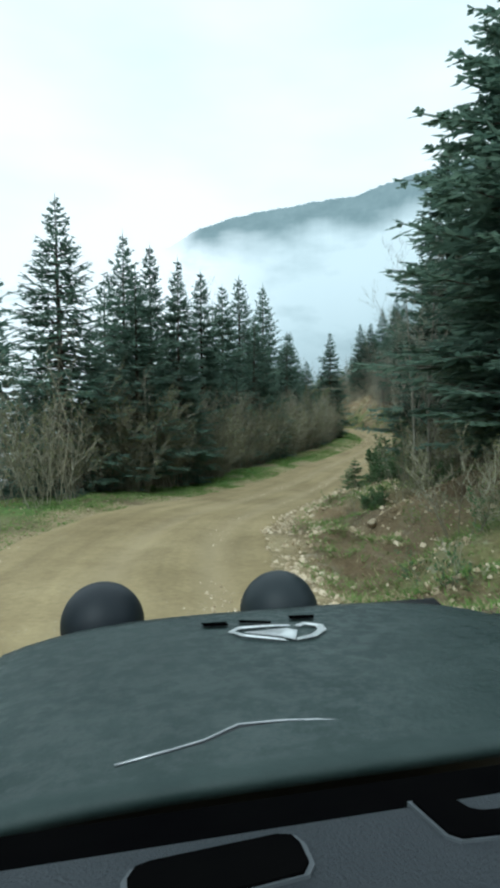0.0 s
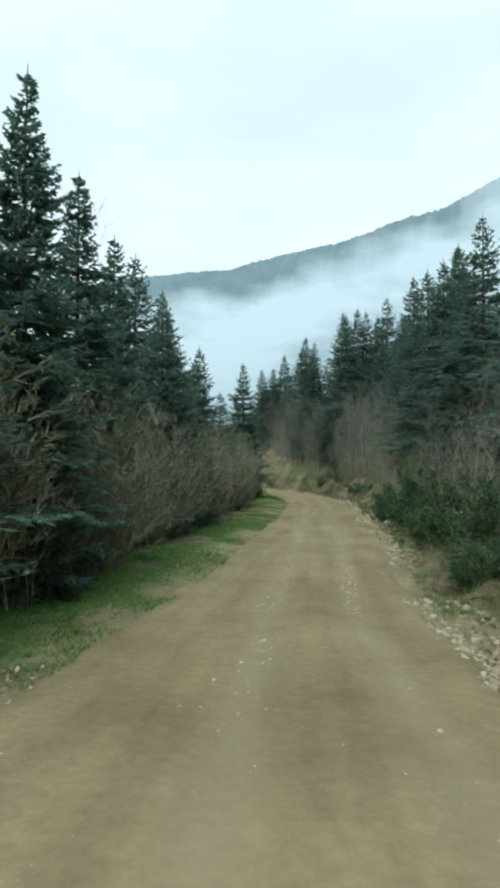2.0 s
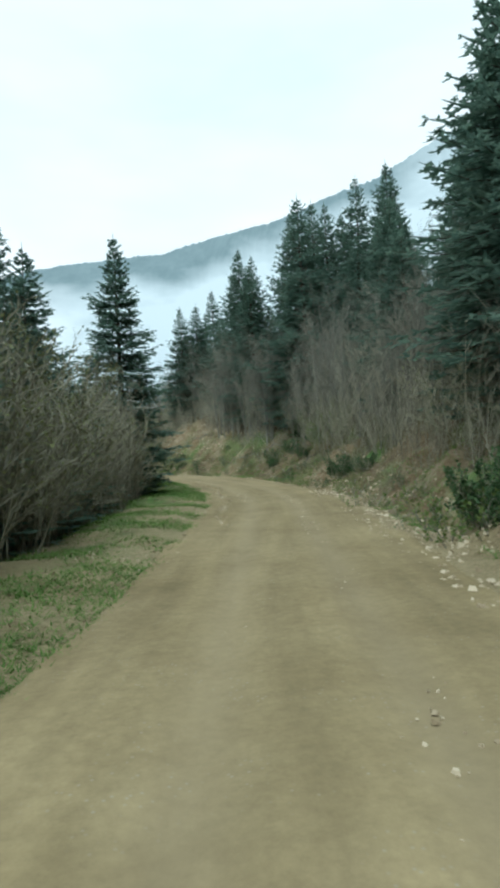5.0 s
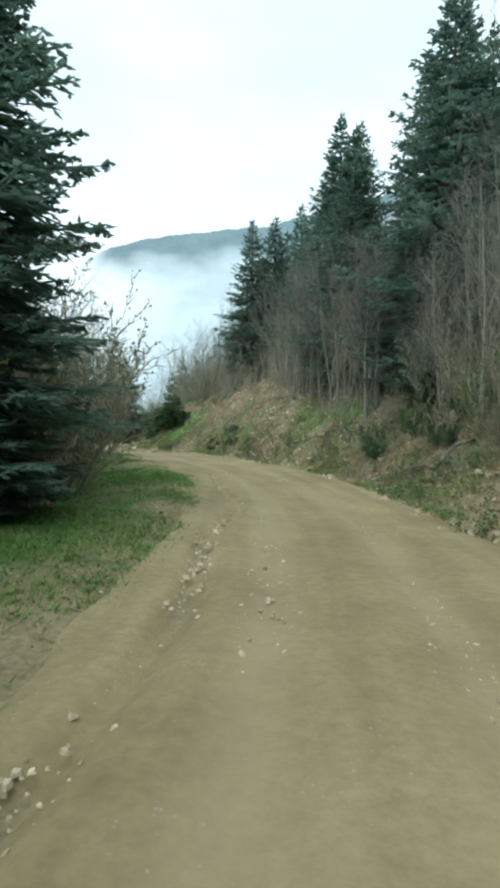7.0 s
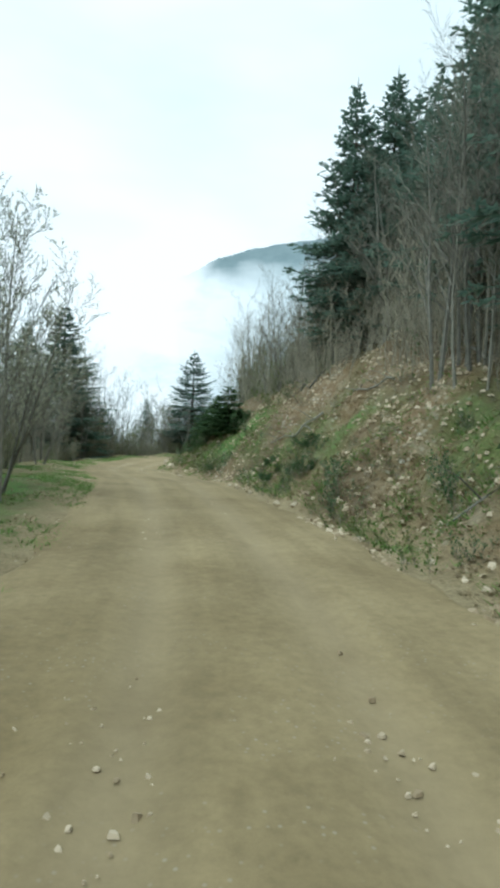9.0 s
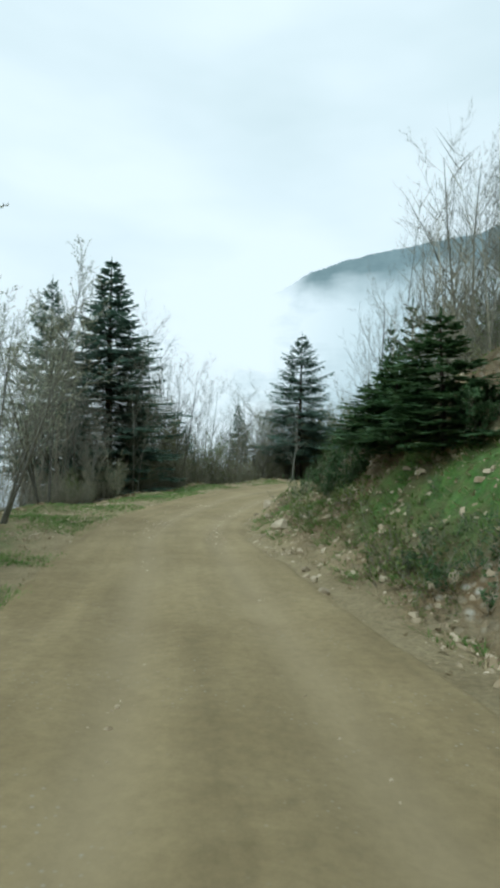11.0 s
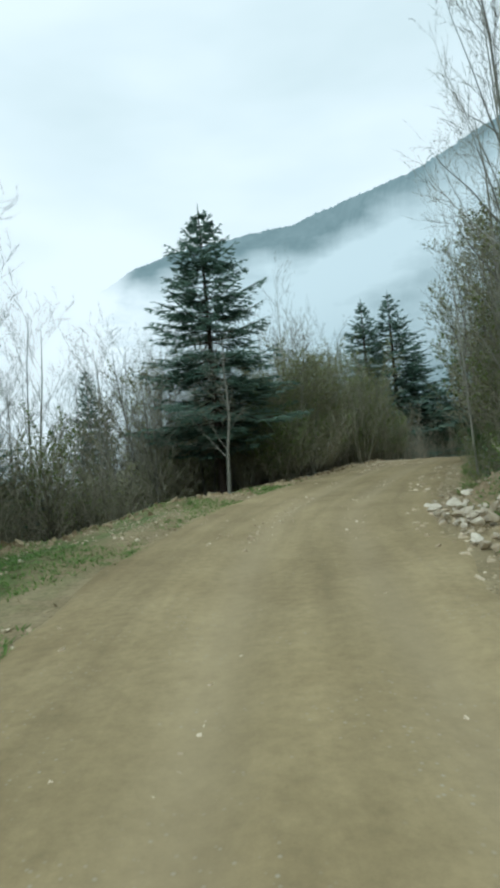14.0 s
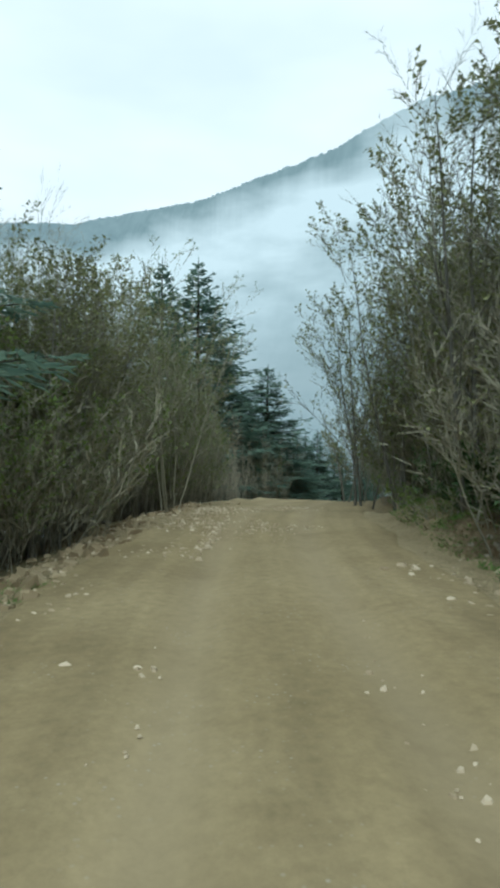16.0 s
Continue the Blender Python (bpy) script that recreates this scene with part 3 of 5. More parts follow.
def bare_data(name, rng, tall=8.0, stems=1, spread=0.35, levels=3, twigs=5, thick=0.011, crooked=0.14, leaf=None, leaf_count=0, leaf_size=0.05, rise=0.45, fine=1.0):
    """Wood and twigs of one leafless tree or bush, with a few young leaves if asked for."""
    wv, wf, fv, ff, lv, lf = [], [], [], [], [], []
    up = Vector((0, 0, 1))

    def grow(root, way, length, radius, level):
        pts, rads = [root], [radius]
        n = 6 if level == 0 else 4 if level == 1 else 2
        d = way.copy()
        for k in range(n):
            d = (d + Vector((rng.uniform(-1, 1), rng.uniform(-1, 1), rng.uniform(-0.4, 0.9))) * crooked * (0.55 if level == 0 else 1.0)).normalized()
            pts.append(pts[-1] + d * length / n)
            rads.append(radius * (1 - 0.86 * (k + 1) / n))
        if level < (2 if levels > 2 else 1):
            tube(wv, wf, pts, rads, 5 if level == 0 and stems < 4 else 3)
        else:
            turn = Vector((rng.uniform(-1, 1), rng.uniform(-1, 1), rng.uniform(-0.4, 0.4))).normalized()
            w = max(radius, (0.011, 0.011, 0.008, 0.006)[level]) * fine
            for k in range(0, n, 2 if level == 1 else 1):
                m = min(k + (2 if level == 1 else 1), n)
                twig(fv, ff, pts[k], pts[n] if level >= levels else pts[m] + (pts[m] - pts[k]) * 0.15, w * (1 - 0.7 * k / n), turn)
                if level >= levels:
                    break
        if leaf and level >= 1:
            for _ in range(leaf_count):
                q = rng.uniform(0.25, 1) * n
                i = min(int(q), n - 1)
                at = pts[i].lerp(pts[i + 1], q - i)
                dirn = Vector((rng.uniform(-1, 1), rng.uniform(-1, 1), rng.uniform(-0.6, 1))).normalized()
                twig(lv, lf, at, at + dirn * leaf_size * rng.uniform(1.0, 2.2), leaf_size * rng.uniform(0.5, 0.9), Vector((rng.uniform(-1, 1), rng.uniform(-1, 1), 1)).normalized())
        if level >= levels:
            return
        count = int(twigs * (1.9 if level == 0 else 1.25 if level == 1 else 0.75))
        for c in range(count):
            q = (0.24 if level == 0 else 0.15) + (0.74 if level == 0 else 0.83) * (c + rng.uniform(0, 1)) / count
            i = min(int(q * n), n - 1)
            at = pts[i].lerp(pts[i + 1], q * n - i)
            axis = (pts[i + 1] - pts[i]).normalized()
            flat = axis.orthogonal().normalized()
            flat.rotate(Matrix.Rotation(rng.uniform(0, 6.283), 3, axis))
            sub = (axis * rng.uniform(0.6, 1.0) + flat * rng.uniform(0.5, 1.05) + up * rise).normalized()
            grow(at, sub, length * (1.05 - 0.62 * q) * rng.uniform(0.32, 0.55), max(radius * (1 - q) * 0.55, 0.004), level + 1)

    for s in range(stems):
        ang = rng.uniform(0, 6.283)
        out = Vector((math.cos(ang), math.sin(ang), 0))
        tilt = rng.uniform(0.2, 1.0) * spread if stems > 1 else rng.uniform(0, 0.07)
        size = tall * rng.uniform(0.62, 1.0) if stems > 1 else tall * 0.86
        root = out * (rng.uniform(0, 0.35) if stems > 1 else 0) - up * 0.3
        grow(root, (up + out * tilt).normalized(), size, size * thick * rng.uniform(0.8, 1.2), 0)
    return (mesh_of(name + "_wood", wv, wf, GREY_BARK if stems < 4 else BROWN_BARK, True),
            mesh_of(name + "_twigs", fv, ff, TWIG if stems < 4 else BROWN_BARK), mesh_of(name + "_leaves", lv, lf, leaf) if lv else None)


def plant(name, label, category, group, pieces):
    """One plant of its parts, kept aside below as the pattern for its like."""
    ob = tagged(new(name), label, category, group)
    for part_name, me in pieces:
        if me:
            child = new(part_name, me)
            child.parent = ob
            if part_name in ("brushwood", "foliage"):
                tagged(child, kind="stuff")
    return ob


def stand(pattern, x, y, scale=1.0, turn=0.0, wide=None, sink=0.0, used=set()):
    """Puts a plant on the ground; the pattern itself is the first of its kind."""
    m = pose(x, y, height(x, y) - sink, 0, 0, turn)
    wide = wide or scale
    if pattern.name not in used:
        used.add(pattern.name)
        pattern.matrix_basis = m
        ob = pattern
    else:
        ob = copy_thing(pattern, m)
    ob.scale = (wide, wide, scale)
    return ob


rng = random.Random(7)
FIR_LABEL = "tall dark green fir tree with drooping layered branches"
FIRS = []
for n, (spread, whorls, arms, bare, gaps) in enumerate([(4.3, 42, 9, 0.03, 0.05), (3.9, 42, 9, 0.06, 0.07), (4.6, 40, 9, 0.03, 0.08), (4.0, 42, 9, 0.08, 0.10)]):
    t, c = fir_data("fir", random.Random(20 + n), 14.0, spread, whorls, arms, 8, bare, gaps, 0.056, 3, 0.86)
    FIRS.append(plant("fir_tree", FIR_LABEL, "fir tree", "firs along the track", [("trunk", t), ("crown", c)]))
NEAR = []
for n, (spread, whorls, bare, gaps) in enumerate([(3.4, 42, 0.05, 0.06), (3.0, 42, 0.07, 0.10)]):
    t, c = fir_data("near_fir", random.Random(30 + n), 14.0, spread, whorls, 9, 12, bare, gaps, 0.050, 3)
    NEAR.append(plant("fir_tree", "dark green fir with feathery drooping branches at the verge", "fir tree", "firs along the track", [("trunk", t), ("crown", c)]))
THIN = []
for n in range(3):
    t, c = fir_data("thin_fir", random.Random(40 + n), 14.0, 3.9, 26, 7, 5, 0.04, 0.05, 0.135, 0)
    THIN.append(plant("fir_tree", "dark green fir tree standing back in the wood", "fir tree", "firs in the wood", [("trunk", t), ("crown", c)]))
# a broad, open fir with gaps between its tiers
t, c = fir_data("open_fir", random.Random(61), 12.0, 4.4, 25, 9, 15, 0.20, 0.20, 0.034, 5, 0.78)
OPEN = plant("fir_tree", "broad dark fir with ragged open tiers beside the track", "fir tree", "firs along the track", [("trunk", t), ("crown", c)])
# a lighter green young pine
t, c = fir_data("young_pine", random.Random(62), 5.0, 1.75, 16, 8, 9, 0.03, 0.05, 0.058, 2)
c.materials[0] = PINE
PINES = plant("young_pine", "bushy young pine in fresher green", "pine", "young pines", [("trunk", t), ("crown", c)])
BARES = []
for n in range(5):
    w, f, l = bare_data("bare_tree", random.Random(70 + n), 8.0, (1, 1, 2, 2, 3)[n], 0.16, 3, 8, 0.0080, 0.13, rise=0.34, fine=0.65)
    BARES.append(plant("bare_tree", "slender leafless grey-barked tree", "tree", "leafless trees", [("trunk", w), ("brushwood", f)]))
BUSHES = []
for n in range(4):
    w, f, l = bare_data("bush", random.Random(80 + n), 3.4, 9, 0.6, 2, 6, 0.005, 0.2, OLIVE, 1, 0.032, 0.2, 1.3)
    BUSHES.append(plant("bare_bush", "tangled leafless brown bush", "bush", "thicket", [("wood", w), ("brushwood", f), ("foliage", l)]))
GREENS = []
for n in range(2):
    w, f, l = bare_data("green_bush", random.Random(90 + n), 3.4, 8, 0.5, 2, 6, 0.006, 0.17, YOUNG, 3, 0.032, 0.3)
    GREENS.append(plant("budding_bush", "bush coming into fresh green leaf", "bush", "thicket", [("wood", w), ("brushwood", f), ("foliage", l)]))
SCRUB = []
for n, (leaf, label) in enumerate([(YOUNG, "low green shrub growing on the bank"), (PINE, "low dark green shrub growing on the bank"), (OLIVE, "low dry brown shrub on the bank"), (OLIVE, "low dry brown shrub on the bank")]):
    w, f, l = bare_data("scrub", random.Random(140 + n), 1.0, 7, 1.1, 1, 6, 0.007, 0.3, leaf, 5 if n < 2 else 1, 0.030, 0.2, 0.7)
    SCRUB.append(plant("low_shrub", label, "shrub", "shrubs on the bank", [("wood", w), ("brushwood", f), ("foliage", l)]))
w, f, l = bare_data("budding_tree", random.Random(97), 8.0, 3, 0.34, 3, 8, 0.007, 0.18, BUDS, 2, 0.024, 0.26)
BUDDING = plant("budding_tree", "slim tree with pale opening buds", "tree", "budding trees", [("trunk", w), ("brushwood", f), ("foliage", l)])
HAZY = []
for n in range(2):
    w, f, l = bare_data("brown_tree", random.Random(110 + n), 8.0, 3, 0.28, 3, 8, 0.007, 0.18, OLIVE, 1, 0.052, 0.30, 1.1)
    f.materials[0] = BROWN_BARK
    HAZY.append(plant("budding_tree", "slim brown tree with olive swelling buds", "tree", "budding trees", [("trunk", w), ("brushwood", f), ("foliage", l)]))


def fir(x, y, top, kind=0, wide=1.0, pattern=None, nominal=14.0):
    """A fir whose tip stands at the height top."""
    p = pattern or FIRS[kind % len(FIRS)]
    s = max(top - height(x, y), 1.5) / nominal
    return stand(p, x, y, s, rng.uniform(0, 360), wide * (0.35 + 0.65 * s))


def bare_tree(x, y, top, kind=0, pattern=None, wide=None):
    s = max(top - height(x, y), 2.0) / 8.0
    return stand(pattern or BARES[kind % len(BARES)], x, y, s, rng.uniform(0, 360), wide or 0.3 + 0.7 * s)


# the firs that stand out, with the height of their tips
for n, (x, y, top, wide) in enumerate([
        (1.4, 57.6, 16.2, 1.0), (4.2, 61.2, 12.2, 0.9), (-6.8, 21.8, 12.1, 1.0), (-6.4, 30.3, 13.3, 1.0), (-0.7, 46.6, 14.6, 1.0), (3.2, 51.9, 11.0, 0.95),
        (17.4, 43.9, 17.2, 1.0), (23.5, 55.9, 20.6, 1.0), (29.4, 65.5, 24.8, 1.1), (36.6, 88.4, 29.7, 1.1), (29.4, 81.4, 24.3, 1.0), (28.0, 83.9, 23.3, 1.0),
        (23.4, 78.6, 21.1, 1.05), (30.0, 84.9, 23.0, 1.0), (26.8, 76.8, 17.8, 1.0), (25.9, 71.9, 16.4, 1.0), (23.5, 65.9, 14.6, 1.05),
        (22.0, 89.4, 21.0, 1.0), (22.9, 88.4, 20.0, 0.9), (18.5, 99.3, 18.2, 1.0), (19.8, 98.6, 18.3, 1.0), (21.6, 85.4, 18.2, 1.0), (22.5, 93.5, 20.0, 1.1), (23.2, 104.0, 21.5, 1.0),
        (26.6, 88.0, 24.2, 1.0), (27.6, 85.5, 24.0, 1.0), (28.6, 75.5, 20.5, 1.05), (25.6, 70.5, 17.5, 1.05), (19.4, 53.0, 17.5, 1.1), (17.8, 48.5, 16.5, 1.0), (33.0, 72.0, 24.0, 1.1), (31.0, 78.0, 21.5, 1.1), (2.2, 74.5, 10.5, 1.0), (4.0, 78.0, 10.3, 1.0), (0.2, 41.5, 10.7, 1.0), (1.2, 45.5, 9.8, 1.0), (3.0, 55.0, 10.0, 1.0), (5.4, 57.5, 9.0, 1.0), (5.0, 62.5, 9.6, 1.0), (-4.6, 24.6, 10.2, 1.0),
        (0.4, 147.0, 7.4, 0.9), (19.8, 160.9, 13.0, 1.3), (22.3, 161.6, 13.5, 1.5), (29.8, 167.2, 8.5, 1.9), (27.5, 166.0, 6.5, 1.9), (31.5, 170.0, 5.5, 1.9), (33.5, 172.5, 4.0, 2.0), (24.6, 163.6, 9.5, 1.4), (48.0, 188.0, 4.6, 1.7), (52.0, 190.0, 3.6, 1.8), (45.5, 189.5, 5.4, 1.6), (55.0, 188.0, 3.0, 1.8), (50.0, 193.0, 4.4, 1.7)]):
    fir(x, y, top, n, wide)
for n, (x, y, top, wide) in enumerate([(8.95, 66.2, 12.7, 1.05), (-4.8, 29.3, 12.3, 0.95), (-3.3, 27.8, 11.4, 0.8), (-2.6, 33.4, 12.0, 0.95), (-1.7, 38.9, 12.4, 1.0),
                                      (-1.75, 122.6, 13.2, 1.75), (5.6, 11.0, 14.5, 1.35), (7.3, 21.7, 14.0, 1.25), (7.6, 15.5, 14.5, 1.3)]):
    fir(x, y, top, 0, wide, NEAR[n % 2])
fir(7.0, 138.2, 12.1, 0, 1.19, OPEN, 12.0)
fir(-4.2, 120.6, 11.6, 0, 0.85, OPEN, 12.0)
for x, y, top, wide in ((13.2, 122.2, 9.2, 0.75), (14.4, 124.6, 11.0, 0.95), (13.6, 122.8, 7.0, 1.1), (12.4, 105.4, 5.0, 1.5), (13.2, 103.2, 5.4, 1.5), (12.0, 107.6, 4.0, 1.4), (15.6, 44.6, 3.2, 1.7), (14.2, 41.4, 2.9, 1.7), (16.6, 47.5, 3.4, 1.7), (12.6, 38.0, 2.8, 1.6), (9.0, 27.5, 3.4, 1.5), (6.8, 24.2, 3.2, 1.5), (3.6, 20.2, 2.3, 0.9), (21.6, 76.0, 5.4, 1.1)):
    fir(x, y, top, 0, wide, PINES, 5.0)

# firs behind them
for lo, hi, near, far, count, t0, t1 in ((-8, 72, -9, -24, 42, 9, 13.5), (72, 112, -13, -26, 10, 7, 11), (2, 46, 8, 24, 24, 9, 13), (46, 108, 10, 24, 42, 7, 10.5), (28, 66, 8, 13, 20, 7, 10), (26, 68, -8, -10, 10, 6, 8), (20, 64, -5.6, -7.6, 22, 3, 6), (140, 178, 14, 40, 22, 6, 10), (125, 172, 12, 26, 12, 7, 11), (125, 172, -16, -34, 14, 7, 11), (122, 146, -8.5, -14, 9, 3.5, 7), (176, 198, -9, 10, 16, 4, 8), (96, 120, -10, -18, 8, 6, 10)):
    for _ in range(count):
        x, y = (float(v) for v in spot(rng.uniform(lo, hi), rng.uniform(near, far)))
        fir(x, y, height(x, y) + rng.uniform(t0, t1), 0, rng.uniform(0.9, 1.15), THIN[rng.randrange(3)])

# the leafless trees that stand out
for n, (x, y, top) in enumerate([(-1.8, 134.1, 11.2), (-0.4, 138.3, 10.9), (-3.6, 131.5, 10.2), (1.6, 144.7, 10.7), (2.4, 149.0, 10.0), (-5.0, 137.0, 10.8), (3.6, 152.5, 10.0),
                                 (16.8, 133.1, 10.8), (17.6, 136.5, 10.8), (21.1, 140.0, 8.8), (24.3, 146.5, 9.0), (16.4, 170.9, 17.4), (14.1, 170.3, 16.3), (18.4, 176.0, 18.0), (11.0, 166.0, 15.0), (12.8, 161.0, 13.0), (15.2, 165.0, 14.0)]):
    bare_tree(x, y, top, n)
w, f, l = bare_data("spreading_tree", random.Random(78), 8.0, 1, 0.1, 3, 9, 0.0085, 0.2, rise=0.12, fine=0.6)
SPREADING = plant("bare_tree", "tall leafless tree with a spreading grey crown", "tree", "leafless trees", [("trunk", w), ("brushwood", f)])
bare_tree(12.8, 124.5, 14.5, 0, SPREADING, 1.15)
bare_tree(13.6, 127.0, 12.0, 0, SPREADING, 1.1)
bare_tree(-1.0, 131.0, 11.5, 0, SPREADING, 1.1)
bare_tree(14.4, 131.2, 11.2, 0, None, 0.7)
bare_tree(11.9, 124.0, 11.6, 1)
bare_tree(-2.9, 35.5, 13.6, 0, None, 0.7)
w, f, l = bare_data("leaning_tree", random.Random(171), 8.0, 1, 0.1, 3, 7, 0.0098, 0.16, rise=0.25, fine=0.65)
bare_tree(7.05, 133.5, 7.0, 0, plant("bare_tree", "pale crooked leafless tree at the edge of the track", "tree", "leafless trees", [("trunk", w), ("brushwood", f)]), 0.9)
bare_tree(8.0, 63.2, 7.6, 0, None, 0.6)
bare_tree(4.4, 14.5, 9.5, 0)
bare_tree(5.0, 17.2, 8.5, 2)
for x, y, top in ((8.0, 88.0, 10.4), (6.6, 85.0, 10.4), (6.2, 89.0, 10.5), (1.4, 104.0, 10.0), (8.2, 81.5, 8.0), (3.6, 98.4, 9.2), (2.4, 101.5, 9.8), (4.9, 95.8, 8.4), (2.8, 105.5, 9.4), (0.6, 108.5, 9.2), (0.2, 113.0, 9.8), (3.4, 93.0, 8.6), (9.9, 85.2, 9.3), (9.0, 86.6, 8.6)):
    bare_tree(x, y, top, 0, BUDDING)
w, f, l = bare_data("green_tree", random.Random(98), 8.0, 6, 0.34, 3, 6, 0.005, 0.16, YOUNG, 1, 0.034, 0.30)
LEAFING = plant("leafing_tree", "slim tree in fresh yellow-green leaf", "tree", "leafing trees", [("trunk", w), ("brushwood", f), ("foliage", l)])
for x, y, top in ((14.3, 143.2, 7.4), (15.2, 145.6, 7.6), (13.2, 144.6, 7.0)):
    bare_tree(x, y, top, 0, LEAFING)
for n, (x, y, top) in enumerate(((19.6, 139.4, 9.6), (20.6, 142.0, 9.0), (21.2, 144.4, 8.0), (19.9, 141.0, 8.4), (23.0, 147.0, 5.6), (24.6, 150.0, 4.4), (18.6, 137.6, 10.0), (19.2, 135.2, 10.6))):
    bare_tree(x, y, top, 0, HAZY[n % 2])

# leafless wood and thicket
for lo, hi, near, far, count, s0, s1 in ((66, 86, 5.8, 10.5, 26, 0.6, 1.05), (86, 106, 8.2, 12.5, 26, 0.6, 1.05), (104, 113, 6.6, 10.5, 12, 0.6, 1.05), (118, 130, -6.6, -10, 14, 0.8, 1.2), (138, 152, -6.5, -10, 16, 0.9, 1.3), (128, 150, -10, -14, 16, 1.2, 1.6), (30, 66, 6, 12, 24, 0.5, 0.9), (104, 152, -8.5, -19, 40, 0.9, 1.5), (94, 114, -7, -12, 12, 0.9, 1.25), (16, 68, -5.5, -12, 22, 0.5, 0.8), (84, 108, -6.5, -12, 8, 0.6, 0.95), (130, 160, 6, 10, 20, 0.8, 1.4), (46, 70, -5.2, -9, 18, 0.5, 0.75), (146, 180, -5, -15, 26, 0.9, 1.5)):
    for _ in range(count):
        x, y = (float(v) for v in spot(rng.uniform(lo, hi), rng.uniform(near, far)))
        stand(BARES[rng.randrange(5)], x, y, rng.uniform(s0, s1), rng.uniform(0, 360))
for lo, hi, near, far, count, s0, s1 in ((131, 158, 5.6, 9.0, 34, 0.8, 1.25), (136, 152, 5.8, 8.0, 16, 0.7, 1.0), (140, 154, -3.6, -7, 10, 0.7, 0.95), (96, 112, -6.5, -10, 8, 0.7, 1.0), (142, 158, -3.2, -7, 16, 0.6, 0.8), (72, 90, -6.2, -9, 8, 0.6, 0.95), (54, 69, -6.2, -9.5, 14, 0.5, 0.8), (128, 150, -7.5, -12, 8, 0.8, 1.2)):
    for _ in range(count):
        x, y = (float(v) for v in spot(rng.uniform(lo, hi), rng.uniform(near, far)))
        stand(HAZY[rng.randrange(2)], x, y, rng.uniform(s0, s1), rng.uniform(0, 360))
tangle = []
for lo, hi, near, far, count, s0, s1, green in ((131, 156, 4.4, 7.5, 34, 0.9, 1.7, 0.2), (150, 172, 3.2, 7, 26, 1.0, 1.6, 0.4), (129, 142, -7.5, -12, 24, 1.0, 1.6, 0.15), (133, 148, 3.8, 5.2, 12, 0.35, 0.6, 1.0),  (140, 158, -3.0, -6.0, 34, 0.8, 1.3, 0.4), (70, 90, -5.2, -8, 18, 1.2, 1.7, 0.03), (52, 68, -5.8, -8.5, 14, 0.9, 1.4, 0.0), (94, 112, -6.0, -10, 14, 0.9, 1.4, 0.4), (66, 86, 5.4, 9, 22, 0.5, 1.0, 0.12), (86, 106, 7.8, 11, 24, 0.5, 1.0, 0.08), (104, 113, 6.2, 9, 10, 0.5, 1.0, 0.2), (118, 131, -6.4, -9, 22, 0.35, 0.75, 0.15), (16, 70, -4.8, -8, 56, 0.7, 1.3, 0.04), (20, 66, -4.9, -7.4, 84, 0.9, 1.6, 0.02), (131, 150, -9, -12, 26, 1.0, 1.5, 0.15), (134, 152, 4.9, 7, 26, 1.0, 1.6, 0.25), (30, 66, 5.0, 9, 28, 0.5, 1.0, 0.2), (0, 30, 5.0, 9, 18, 0.5, 0.9, 0.4), (76, 112, -5.0, -9, 22, 0.5, 1.0, 0.2),
                                         (112, 128, -8.0, -13, 14, 0.5, 0.9, 0.15), (128, 150, -7.5, -13, 26, 0.8, 1.5, 0.15), (134, 168, 4.6, 8.5, 40, 0.8, 1.6, 0.4), (141, 176, -3.4, -9, 40, 0.8, 1.5, 0.4)):
    for _ in range(count):
        x, y = (float(v) for v in spot(rng.uniform(lo, hi), rng.uniform(near, far)))
        if rng.random() < green:
            stand(GREENS[rng.randrange(2)], x, y, rng.uniform(s0, s1), rng.uniform(0, 360))
        else:
            tangle.append((x, y, rng.uniform(s0, s1), rng.uniform(0, 360), rng.randrange(4)))


def joined(name, pattern, places, label, category):
    """Many plants of one pattern, too dense to count, as one mesh."""
    verts, faces, slots, mats, base = [], [], [], [], 0
    for k, child in enumerate(pattern.children):
        me = child.data
        co = np.empty(len(me.vertices) * 3)
        me.vertices.foreach_get("co", co)
        co = co.reshape(-1, 3)
        polys = [tuple(p.vertices) for p in me.polygons]
        mats.append(me.materials[0])
        for x, y, scale, turn in places:
            c, d = math.cos(radians(turn)) * scale, math.sin(radians(turn)) * scale
            verts.append(np.stack([co[:, 0] * c - co[:, 1] * d + x, co[:, 0] * d + co[:, 1] * c + y, co[:, 2] * scale + height(x, y)], -1))
            faces.extend([tuple(base + i for i in p) for p in polys])
            slots.extend([k] * len(polys))
            base += len(co)
    me = bpy.data.meshes.new(name)
    me.from_pydata(np.vstack(verts).tolist(), [], faces)
    for m in mats:
        me.materials.append(m)
    me.polygons.foreach_set("material_index", np.array(slots, np.int32))
    return tagged(new(name, me), label, category, kind="stuff")


tangle.sort(key=lambda b: abs(float(along(b[0], b[1])[1][0])))
for x, y, size, turn, n in tangle[:260]:
    stand(BUSHES[n], x, y, size, turn)
for n in range(4):
    joined("bush_thicket", BUSHES[n], [b[:4] for b in tangle[260:] if b[4] == n], "tangled leafless brown bushes grown together", "thicket")


def woods(name, patterns, bands, label, category, seed):
    """Close-grown wood in bands: along, aside, how many, size."""
    pick = random.Random(seed)
    places = []
    for lo, hi, near, far, count, s0, s1 in bands:
        for _ in range(count):
            x, y = (float(v) for v in spot(pick.uniform(lo, hi), pick.uniform(near, far)))
            places.append((x, y, pick.uniform(s0, s1), pick.uniform(0, 360)))
    for n, pattern in enumerate(patterns):
        joined(name, pattern, places[n::len(patterns)], label, category)


